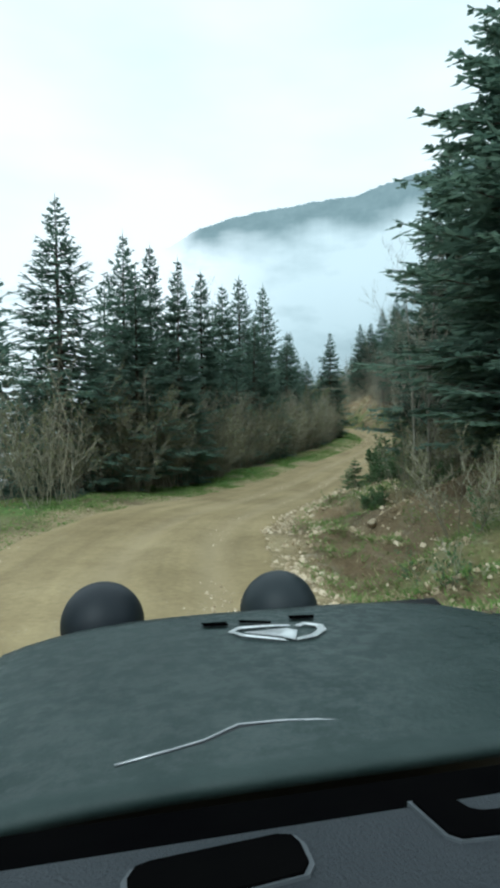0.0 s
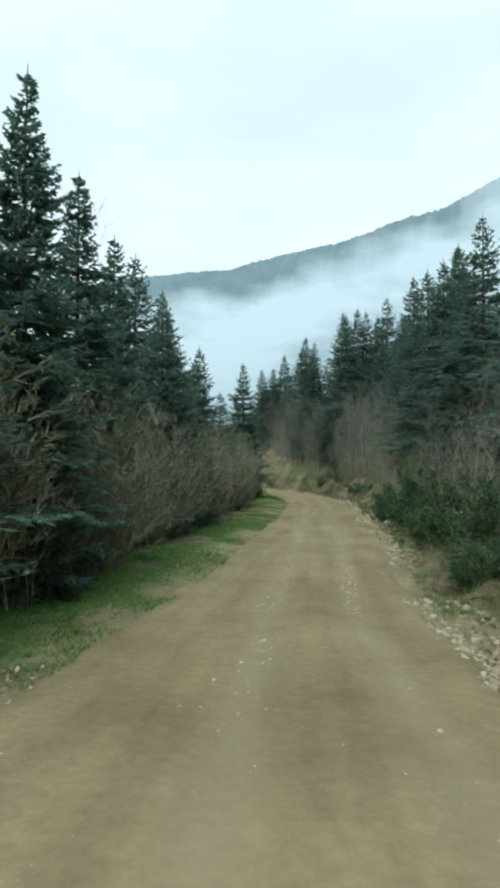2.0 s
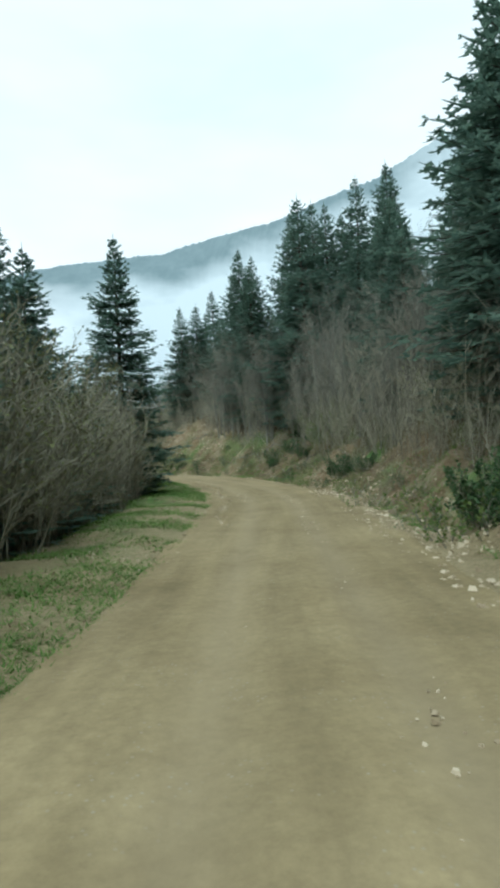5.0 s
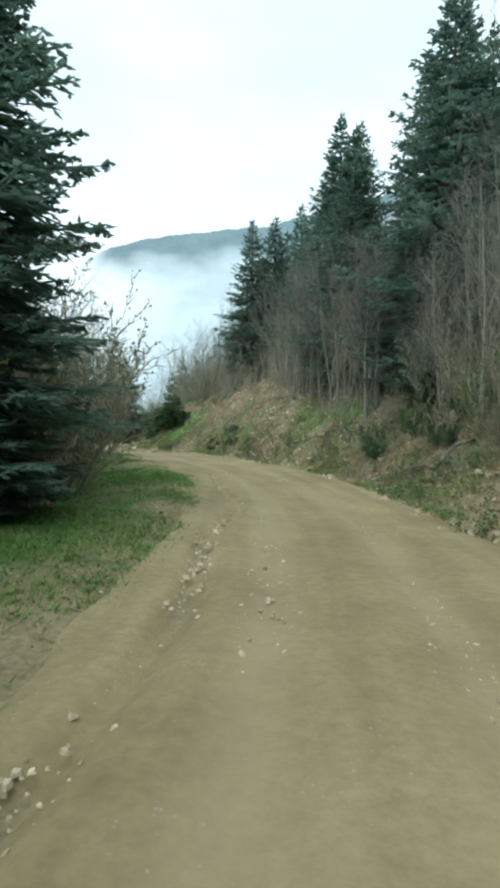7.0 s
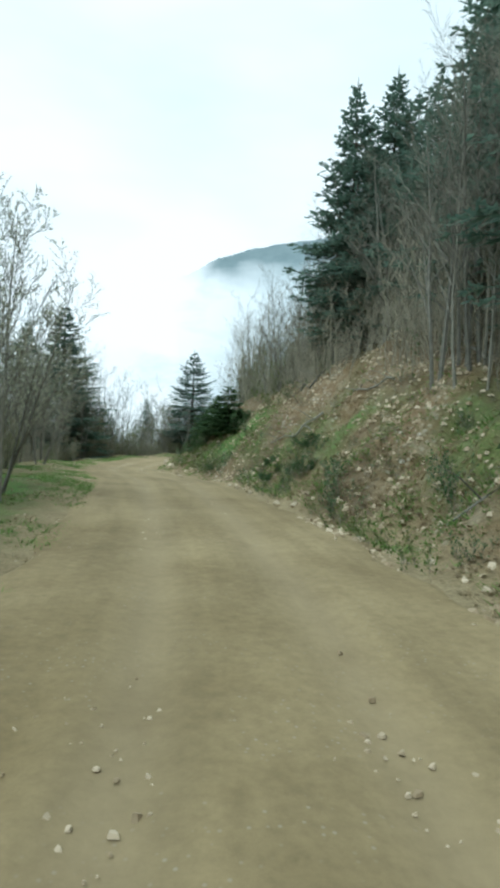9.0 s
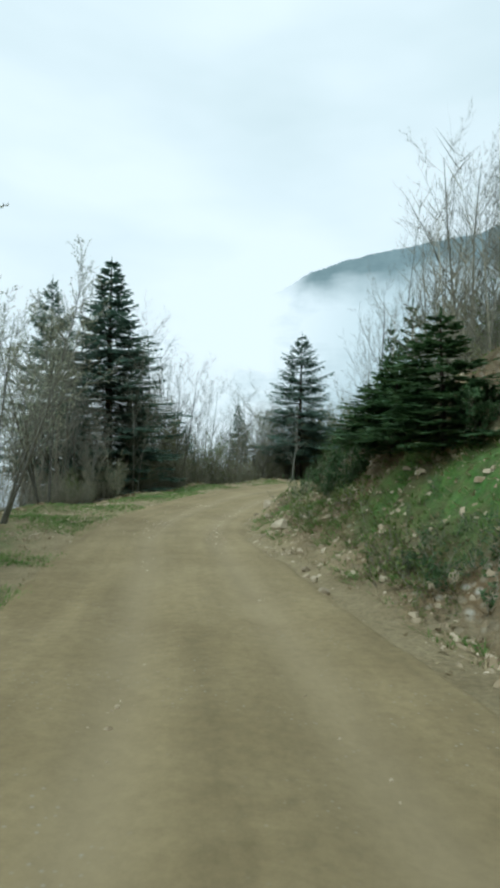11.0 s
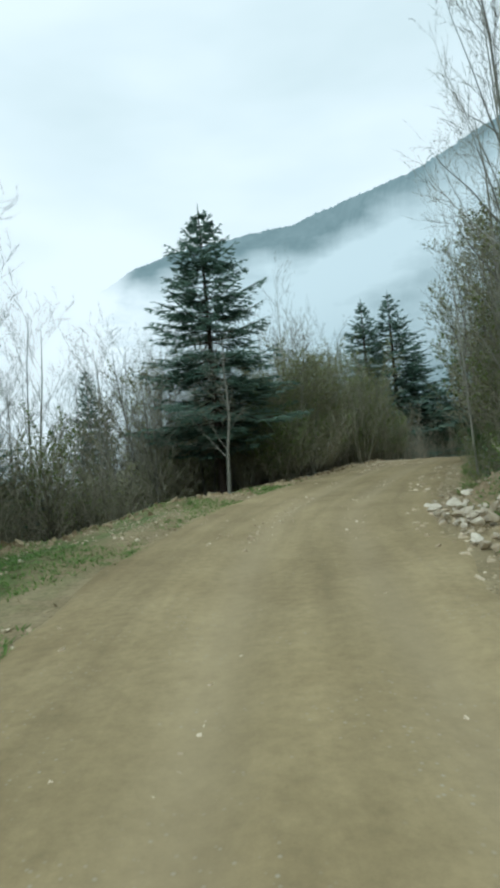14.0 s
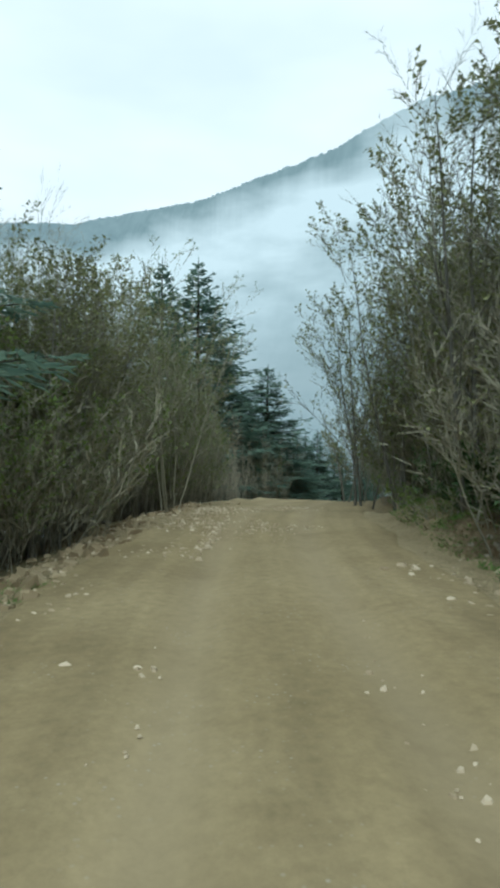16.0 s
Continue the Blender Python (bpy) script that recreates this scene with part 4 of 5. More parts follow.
woods("bare_wood", BARES, ((66, 90, 6.0, 9.5, 54, 0.75, 1.15), (86, 104, 7.8, 10.5, 32, 0.7, 1.05), (74, 88, -5.6, -9, 16, 0.6, 1.0), (146, 166, -7, -13, 26, 1.1, 1.6), (40, 66, 6.2, 10, 30, 0.6, 1.0)),
      "close-grown slender leafless trees", "wood", 401)
woods("budding_wood", HAZY, ((134, 157, 6.4, 9.5, 22, 0.75, 1.15), (142, 154, -4.5, -8, 8, 0.6, 0.85)), "close-grown brown trees with olive buds", "wood", 402)


def fallen_branch(x, y, turn, length, seed):
    """A long crooked branch lying down the bank, with a few broken side limbs."""
    pick = random.Random(seed)
    verts, faces, at, ways = [], [], [], Vector((math.cos(radians(turn)), math.sin(radians(turn)), 0))
    cross = Vector((-ways.y, ways.x, 0))
    for k in range(7):
        q = ways * (length * k / 6) + cross * pick.uniform(-0.12, 0.12)
        at.append(Vector((q.x, q.y, height(x + q.x, y + q.y) - height(x, y) + 0.05 + 0.25 * pick.random())))
    tube(verts, faces, at, [0.045 - 0.005 * k for k in range(7)], 6)
    ob = tagged(new("fallen_branch", mesh_of("fallen_branch", verts, faces, GREY_BARK, True)), "fallen grey leafless branch lying on the bank top", "branch", "fallen branches")
    for k in range(1, 6):
        limb_verts, limb_faces = [], []
        tip = at[k] + ways * pick.uniform(0.2, 0.8) + cross * pick.uniform(-0.8, 0.8) + Vector((0, 0, pick.uniform(0.0, 0.5)))
        tube(limb_verts, limb_faces, [at[k], at[k].lerp(tip, 0.5) + Vector((0, 0, 0.05)), tip], [0.018, 0.012, 0.004], 4)
        new("limb", mesh_of("limb", limb_verts, limb_faces, GREY_BARK, True)).parent = ob
    ob.matrix_basis = pose(x, y, height(x, y))
    return ob


for n in range(16):
    x, y = (float(v) for v in spot(rng.uniform(72, 102), rng.uniform(5.4, 6.8) + (1.4 if n % 3 == 0 else 0)))
    fallen_branch(x, y, rng.uniform(60, 150), rng.uniform(1.8, 3.4), 500 + n)


# low shrubs on the bank: along, aside, how many, size, share of green ones
for lo, hi, near, far, count, s0, s1, green in ((64, 108, 2.9, 4.8, 110, 0.3, 1.0, 0.85), (64, 86, 4.6, 6.6, 46, 0.7, 1.7, 0.10), (86, 108, 5.6, 8.6, 52, 0.4, 1.3, 0.25), (30, 64, 2.9, 5.5, 46, 0.5, 1.6, 0.75), (6, 30, 3.2, 6, 26, 0.3, 1.0, 0.5), (106, 122, 2.8, 5.5, 34, 0.3, 1.0, 0.8), (128, 150, 3.6, 5.2, 22, 0.6, 1.5, 0.8)):
    for _ in range(count):
        x, y = (float(v) for v in spot(rng.uniform(lo, hi), rng.uniform(near, far)))
        p = SCRUB[rng.randrange(2)] if rng.random() < green else SCRUB[2 + rng.randrange(2)]
        stand(p, x, y, rng.uniform(s0, s1), rng.uniform(0, 360))


# dense evergreen shrubs at the foot of the bank
EVERGREEN = []
for n in range(2):
    w, f, l = bare_data("evergreen", random.Random(160 + n), 1.7, 11, 0.9, 2, 7, 0.006, 0.22, PINE, 3, 0.046, 0.2)
    EVERGREEN.append(plant("evergreen_shrub", "dense dark evergreen shrub on the bank", "shrub", "shrubs on the bank", [("wood", w), ("brushwood", f), ("foliage", l)]))
for lo, hi, near, far, count, s0, s1 in ((27, 54, 3.6, 6.6, 34, 0.5, 1.2), (6, 27, 4.0, 7.0, 12, 0.4, 0.9), (138, 150, 4.3, 5.4, 12, 0.5, 1.0), (64, 80, 3.6, 6.0, 7, 0.4, 0.9), (88, 104, 3.2, 4.6, 10, 0.2, 0.4), (104, 112, 3.6, 5.4, 8, 0.5, 1.0)):
    for _ in range(count):
        x, y = (float(v) for v in spot(rng.uniform(lo, hi), rng.uniform(near, far)))
        stand(EVERGREEN[rng.randrange(2)], x, y, rng.uniform(s0, s1), rng.uniform(0, 360))


# ---- stones, tufts and litter ----
def stone_data(name, rng, flat=0.7, points=16):
    """One rough, broken stone, about a metre across."""
    bm = bmesh.new()
    bmesh.ops.create_icosphere(bm, subdivisions=2, radius=0.5)
    cuts = [(Vector((rng.gauss(0, 1), rng.gauss(0, 1), rng.gauss(0, 1))).normalized(), rng.uniform(0.20, 0.36)) for _ in range(points)]
    for v in bm.verts:
        for n, d in cuts:
            over = v.co.dot(n) - d
            if over > 0:
                v.co -= n * over * 0.97
        v.co += Vector((rng.uniform(-1, 1), rng.uniform(-1, 1), rng.uniform(-1, 1))) * 0.018
        v.co.z *= flat
    me = bpy.data.meshes.new(name)
    bm.to_mesh(me)
    bm.free()
    me.materials.append(STONE)
    return me


STONES = [stone_data("stone", random.Random(100 + n), 0.55 + 0.08 * n) for n in range(5)]


def boulder(x, y, size, n, label="pale limestone boulder lying at the foot of the bank"):
    ob = tagged(new("boulder", STONES[n % 5]), label, "boulder", "boulders along the track")
    ob.matrix_world = pose(x, y, height(x, y) + 0.12 * size, rng.uniform(-20, 20), rng.uniform(-20, 20), rng.uniform(0, 360)) @ Matrix.Diagonal((size, size * rng.uniform(0.7, 1.0), size * rng.uniform(0.8, 1.1), 1))
    return ob


for n, (x, y, size) in enumerate([(8.75, 112.1, 0.80), (8.42, 111.5, 0.28), (9.9, 106.2, 0.58), (9.9, 117.9, 0.5), (9.2, 108.9, 0.34), (9.75, 108.1, 0.3), (9.3, 113.0, 0.3), (9.5, 110.2, 0.36), (15.37, 88.1, 0.30), (14.65, 90.6, 0.27), (15.75, 87.4, 0.32), (14.2, 92.2, 0.22), (13.9, 93.2, 0.2), (11.3, 100.6, 0.3), (11.1, 101.4, 0.24), (10.9, 102.2, 0.28)]):
    boulder(x, y, size, n)
for n in range(46):
    lo, hi, a, b = rng.choice([(12, 26, 2.4, 5.5), (12, 26, 2.4, 5.5), (66, 108, 2.6, 6.5), (66, 108, 2.6, 6.5), (106, 126, 2.1, 4.6), (128, 142, 3.0, 4.6), (52, 66, 3, 5), (30, 50, -2.6, -3.6)])
    x, y = (float(v) for v in spot(rng.uniform(lo, hi), rng.uniform(a, b)))
    boulder(x, y, rng.uniform(0.14, 0.34), n, "broken pale stone on the bare bank")


RUBBLE = varied("fresh_rubble", (0.34, 0.27, 0.17), (0.66, 0.60, 0.48), 2.5, 0.9, bump_scale=14)
HEAP = [stone_data("rubble", random.Random(130 + n), 0.6 + 0.08 * n) for n in range(3)]
for me in HEAP:
    me.materials[0] = RUBBLE
for n in range(190):
    run, r = rng.gauss(126.8, 2.3), abs(rng.gauss(0, 0.42))
    side = 2.45 + r * 1.3
    x, y = (float(v) for v in spot(run, side))
    size = rng.uniform(0.10, 0.42) if rng.random() < 0.4 else rng.uniform(0.08, 0.2)
    ob = tagged(new("rubble_stone", HEAP[n % 3]), "pale broken rock in a rubble heap beside the track", "rock", "rubble heap")
    ob.matrix_world = pose(x, y, height(x, y) + 0.10 * size + max(0, 0.28 - 0.5 * abs(r - 0.3) - 0.05 * abs(run - 126.8)) * rng.random(), rng.uniform(-30, 30), rng.uniform(-30, 30), rng.uniform(0, 360)) @ Matrix.Diagonal((size, size * rng.uniform(0.6, 1.0), size * rng.uniform(0.6, 1.0), 1))


def scatter(name, count, rng, where, build, material, label, category, drop=0.0):
    """Many small things joined into one, strewn where(run) says: along, side, size."""
    verts, faces = [], []
    places = [where(rng) for _ in range(count)]
    x, y = spot(np.array([p[0] for p in places]), np.array([p[1] for p in places]))
    z = land(x, y)[0]
    for px, py, pz, (_, _, size) in zip(x, y, z, places):
        build(verts, faces, Vector((px, py, pz - drop)), size, rng)
    return tagged(new(name, mesh_of(name, verts, faces, material)), label, category, kind="stuff")


def chip(verts, faces, at, size, rng):
    """A broken stone with a flattish top, half sunk."""
    n, turn, tilt = len(verts), rng.uniform(0, 6.283), Vector((rng.gauss(0, 0.25), rng.gauss(0, 0.25), 0))
    long, tall = rng.uniform(0.6, 1.0), size * rng.uniform(0.15, 0.42)
    low, high = [], []
    for k in range(5):
        w = k * 1.2566 + rng.uniform(-0.35, 0.35)
        r = size * rng.uniform(0.7, 1.1)
        x, y = math.cos(w) * r, math.sin(w) * r * long
        d = Vector((x * math.cos(turn) - y * math.sin(turn), x * math.sin(turn) + y * math.cos(turn), 0))
        low.append(at + d - Vector((0, 0, size * 0.3)))
        high.append(at + d * rng.uniform(0.5, 0.8) + Vector((0, 0, tall + d.dot(tilt))))
    verts.extend(low + high)
    for k in range(5):
        m = (k + 1) % 5
        faces.append((n + k, n + m, n + 5 + m, n + 5 + k))
    faces.append((n + 5, n + 6, n + 7, n + 8, n + 9))


def tuft(verts, faces, at, size, rng):
    """A tuft of bent blades."""
    for _ in range(4):
        w = rng.uniform(0, 6.283)
        out = Vector((math.cos(w), math.sin(w), 0))
        root = at + out * rng.uniform(0, 0.10)
        tip = root + out * size * rng.uniform(0.6, 1.3) + Vector((0, 0, size * rng.uniform(0.25, 0.75)))
        twig(verts, faces, root, tip, 0.005 + 0.05 * size, Vector((0, 0, 1)))


def stem(verts, faces, at, size, rng):
    """A thin upright sapling with a few side twigs."""
    lean = Vector((rng.uniform(-0.13, 0.13), rng.uniform(-0.13, 0.13), 1)).normalized()
    bow = Vector((rng.gauss(0, 0.11), rng.gauss(0, 0.11), 0)) * size
    mid, tip = at + lean * size * 0.5 + bow, at + lean * size
    r = 0.004 + 0.0022 * size
    tube(verts, faces, [at - Vector((0, 0, 0.2)), mid, tip], [r, r * 0.7, r * 0.2], 3)
    for k in range(12):
        q = rng.uniform(0.2, 1.0)
        root = at.lerp(mid, q * 2) if q < 0.5 else mid.lerp(tip, q * 2 - 1)
        w = rng.uniform(0, 6.283)
        way = Vector((math.cos(w) * 0.55, math.sin(w) * 0.55, rng.uniform(0.35, 1.0)))
        twig(verts, faces, root, root + way * size * rng.uniform(0.08, 0.26), 0.010, Vector((-math.sin(w), math.cos(w), 0)))


def dead_leaf(verts, faces, at, size, rng):
    w = rng.uniform(0, 6.283)
    d = Vector((math.cos(w), math.sin(w), rng.uniform(-0.1, 0.5))) * size
    twig(verts, faces, at, at + d, size * 0.35, Vector((rng.uniform(-0.4, 0.4), rng.uniform(-0.4, 0.4), 1)).normalized())


def on_banks(rng):
    r = rng.random()
    if r < 0.36:
        run, side = rng.uniform(62, 112), abs(rng.gauss(0, 1.7)) + 2.4
    elif r < 0.60:
        run, side = rng.uniform(8, 30), abs(rng.gauss(0, 1.5)) + 1.9
    elif r < 0.71:
        run, side = rng.uniform(104, 142), abs(rng.gauss(0, 1.4)) + float(steps(0, [(0, 1.9)]))
    else:
        run, side = rng.uniform(28, 66), abs(rng.gauss(0, 1.4)) + 2.2
    return run, side, 0.018 + 0.095 * rng.random() ** 3


def on_left(rng):
    if rng.random() < 0.5:
        run = rng.uniform(8, 110)
        return run, -(float(steps(run, EDGE_L)) - 0.6 + abs(rng.gauss(0, 1.1))), 0.012 + 0.045 * rng.random() ** 3
    run = rng.uniform(108, 150)
    return run, -rng.uniform(0.6, float(steps(run, EDGE_L)) + float(steps(run, VERGE)) + 0.4), 0.016 + 0.06 * rng.random() ** 3


def on_road(rng):
    run = rng.uniform(2, 152)
    r = rng.random()
    side = rng.uniform(-1.9, 2.3) if r < 0.45 else rng.gauss(0.35, 0.30) if r < 0.75 else rng.gauss(1.9, 0.4)
    return run, side, 0.010 + 0.034 * rng.random() ** 2.8


def grassy(rng):
    run = rng.uniform(4, 112) if rng.random() < 0.86 else rng.uniform(112, 140)
    e, v = float(steps(run, EDGE_L)), float(steps(run, VERGE))
    return run, -(e + 0.05 + (v + 0.6) * rng.random()), rng.uniform(0.05, 0.13)


def grassy_right(rng):
    run = rng.uniform(2, 148)
    return run, float(steps(run, EDGE_R)) + 0.6 + abs(rng.gauss(0, 1.7)), rng.uniform(0.04, 0.14)


def littered(rng):
    run = rng.uniform(0, 150) if rng.random() < 0.7 else rng.uniform(0, 26)
    if rng.random() < 0.65:
        return run, float(steps(run, EDGE_R)) + abs(rng.gauss(0, 2.4)), rng.uniform(0.04, 0.11)
    return run, -(float(steps(run, EDGE_L)) + abs(rng.gauss(0, 2.0))), rng.uniform(0.04, 0.11)


def clumped(where, size, share, seed):
    """The same places, thinned to patches."""
    def pick(rng):
        while True:
            run, side, s = where(rng)
            if wander(run, side, size, seed) + rng.uniform(-0.4, 0.4) > share:
                return run, side, s
    return pick


scatter("bank_stones", 10000, random.Random(201), clumped(on_banks, 1.6, -0.05, 41), chip, PEBBLE, "pale broken stones strewn over the bank", "stones")
scatter("verge_stones", 9500, random.Random(202), clumped(on_left, 2.0, 0.0, 42), chip, PEBBLE, "small pale stones along the verge", "stones")
scatter("road_gravel", 17000, random.Random(203), clumped(on_road, 2.2, 0.0, 43), chip, PEBBLE, "loose gravel lying on the dirt track", "gravel", 0.005)
scatter("verge_grass", 38000, random.Random(204), clumped(grassy, 1.4, 0.02, 44), tuft, GRASS, "short green grass on the verge", "grass")
scatter("verge_straw", 3200, random.Random(214), clumped(grassy, 1.0, 0.0, 64), tuft, STRAW, "dry yellow grass among the green of the verge", "grass")
scatter("bank_grass", 24000, random.Random(205), clumped(grassy_right, 1.5, 0.05, 45), tuft, GRASS, "green grass tufts on the bank", "grass")
scatter("dry_grass", 11000, random.Random(206), clumped(grassy_right, 1.8, -0.1, 46), tuft, STRAW, "dry yellow grass on the bank", "grass")
scatter("cut_grass", 5200, random.Random(211), clumped(lambda rng: (rng.uniform(70, 113), 2.9 + abs(rng.gauss(0, 1.6)), rng.uniform(0.08, 0.22)), 1.3, 0.0, 62), tuft, GRASS, "rank green grass low on the steep bank", "grass")
scatter("scree", 3600, random.Random(208), clumped(lambda rng: (rng.uniform(84, 112), rng.uniform(2.6, 8.0), 0.02 + 0.10 * rng.random() ** 3), 1.4, -0.1, 48), chip, PEBBLE, "pale broken scree on the steep bank", "stones")
scatter("verge_clods", 1500, random.Random(212), lambda rng: (lambda run: (run, -(float(steps(run, EDGE_L)) + float(steps(run, VERGE)) + rng.gauss(0.05, 0.28)), 0.03 + 0.15 * rng.random() ** 2.5))(rng.uniform(112, 152)), chip, CLOD, "earth clods and stones heaped along the lip of the verge", "clods")
scatter("slope_stones", 2200, random.Random(215), clumped(lambda rng: (rng.uniform(2, 24), 2.0 + abs(rng.gauss(0, 2.2)), 0.015 + 0.065 * rng.random() ** 2.5), 1.5, -0.2, 65), chip, PEBBLE, "pale stones strewn over the low slope", "stones")
scatter("stone_strip", 2600, random.Random(209), lambda rng: (rng.uniform(26, 41), rng.gauss(0.5, 0.7), 0.008 + 0.028 * rng.random() ** 2), chip, PEBBLE, "loose stones along the crown of the track", "gravel", 0.004)
scatter("cut_straw", 5200, random.Random(213), clumped(lambda rng: (rng.uniform(62, 113), 2.8 + abs(rng.gauss(0, 2.0)), rng.uniform(0.08, 0.20)), 1.6, -0.1, 63), tuft, STRAW, "dry yellow grass hanging on the steep bank", "grass")
scatter("bank_leaves", 14000, random.Random(210), clumped(lambda rng: (rng.uniform(62, 113), rng.uniform(2.8, 8.6), rng.uniform(0.06, 0.14)), 1.5, -0.15, 49), dead_leaf, STRAW, "drifts of fallen leaves on the bank", "leaves")
scatter("leaf_litter", 14000, random.Random(207), clumped(littered, 1.3, -0.1, 47), dead_leaf, STRAW, "fallen leaves and dry litter", "leaves")


def brush(lo, hi, near, far, s0, s1):
    return lambda rng: (rng.uniform(lo, hi), near + (far - near) * rng.random() ** 1.3, s0 + (s1 - s0) * rng.random() ** 2)


for n, (count, lo, hi, near, far, s0, s1) in enumerate([(800, 88, 105, 6.8, 9, 1.2, 4.5), (1200, 64, 86, 5.6, 11, 1.0, 6.0), (1500, 86, 106, 8.0, 13, 1.0, 5.5), (500, 104, 113, 6.4, 11, 1.0, 5.5), (1500, 20, 66, -4.8, -7.5, 1.5, 5.0), (600, 118, 131, -6.3, -9.5, 0.7, 2.0), (2300, 14, 74, -4.6, -11, 1.2, 5.0), (1300, 30, 64, 5.2, 11, 1.5, 4.0), (1700, 112, 152, -7.4, -15, 1.5, 5.0), (2000, 133, 166, 4.8, 10, 1.5, 4.5), (1300, 141, 172, -3.2, -9, 1.5, 4.5), (900, 72, 92, -5.4, -9, 1.2, 4.0), (700, 80, 112, -5.5, -12, 1.5, 4.0)]):
    scatter("sapling_thicket", count, random.Random(300 + n), clumped(brush(lo, hi, near, far, s0, s1), 2.4, -0.35, 50 + n), stem, THICKET, "dense leafless sapling thicket", "thicket")


# ---- the vehicle, standing where the drive begins ----
def part(name, bm, material, parent, label=""):
    me = bpy.data.meshes.new(name)
    bm.to_mesh(me)
    bm.free()
    me.materials.append(material)
    ob = new(name, me)
    ob.parent = parent
    return tagged(ob, label)


def sheet(points, nu, nv, thick, smooth=True):
    """A curved panel through nu x nv points, with thickness."""
    bm = bmesh.new()
    grid = [[bm.verts.new(points(u / (nu - 1), v / (nv - 1))) for v in range(nv)] for u in range(nu)]
    for u in range(nu - 1):
        for v in range(nv - 1):
            bm.faces.new((grid[u][v], grid[u + 1][v], grid[u + 1][v + 1], grid[u][v + 1])).smooth = smooth
    bmesh.ops.recalc_face_normals(bm, faces=bm.faces[:])
    bmesh.ops.solidify(bm, geom=bm.faces[:], thickness=thick)
    return bm


def block(x0, x1, y0, y1, z0, z1, soft=0.02):
    bm = bmesh.new()
    bmesh.ops.create_cube(bm, size=1.0, matrix=Matrix.Translation(((x0 + x1) / 2, (y0 + y1) / 2, (z0 + z1) / 2)) @ Matrix.Diagonal((x1 - x0, y1 - y0, z1 - z0, 1)))
    bmesh.ops.bevel(bm, geom=bm.edges[:], offset=soft, segments=3, affect="EDGES")
    return bm


def lathe(profile, sides=40, turn=None):
    """A turned body about its own y axis; profile: radius, along."""
    bm = bmesh.new()
    rings = []
    for r, y in profile:
        rings.append([bm.verts.new((r * math.cos(2 * math.pi * k / sides), y, r * math.sin(2 * math.pi * k / sides))) for k in range(sides)])
    for a, b in zip(rings, rings[1:]):
        for k in range(sides):
            bm.faces.new((a[k], a[(k + 1) % sides], b[(k + 1) % sides], b[k])).smooth = True
    for ring in (rings[0], rings[-1]):
        bm.faces.new(ring)
    bmesh.ops.recalc_face_normals(bm, faces=bm.faces[:])
    if turn:
        bmesh.ops.transform(bm, matrix=turn, verts=bm.verts[:])
    return bm


def pipe(points, radius, sides=10):
    verts, faces = [], []
    tube(verts, faces, points, [radius] * len(points), sides)
    bm = bmesh.new()
    vs = [bm.verts.new(v) for v in verts]
    for f in faces:
        bm.faces.new([vs[i] for i in f]).smooth = True
    bm.faces.new(vs[:sides])
    bm.faces.new(vs[-sides:])
    bmesh.ops.recalc_face_normals(bm, faces=bm.faces[:])
    return bm


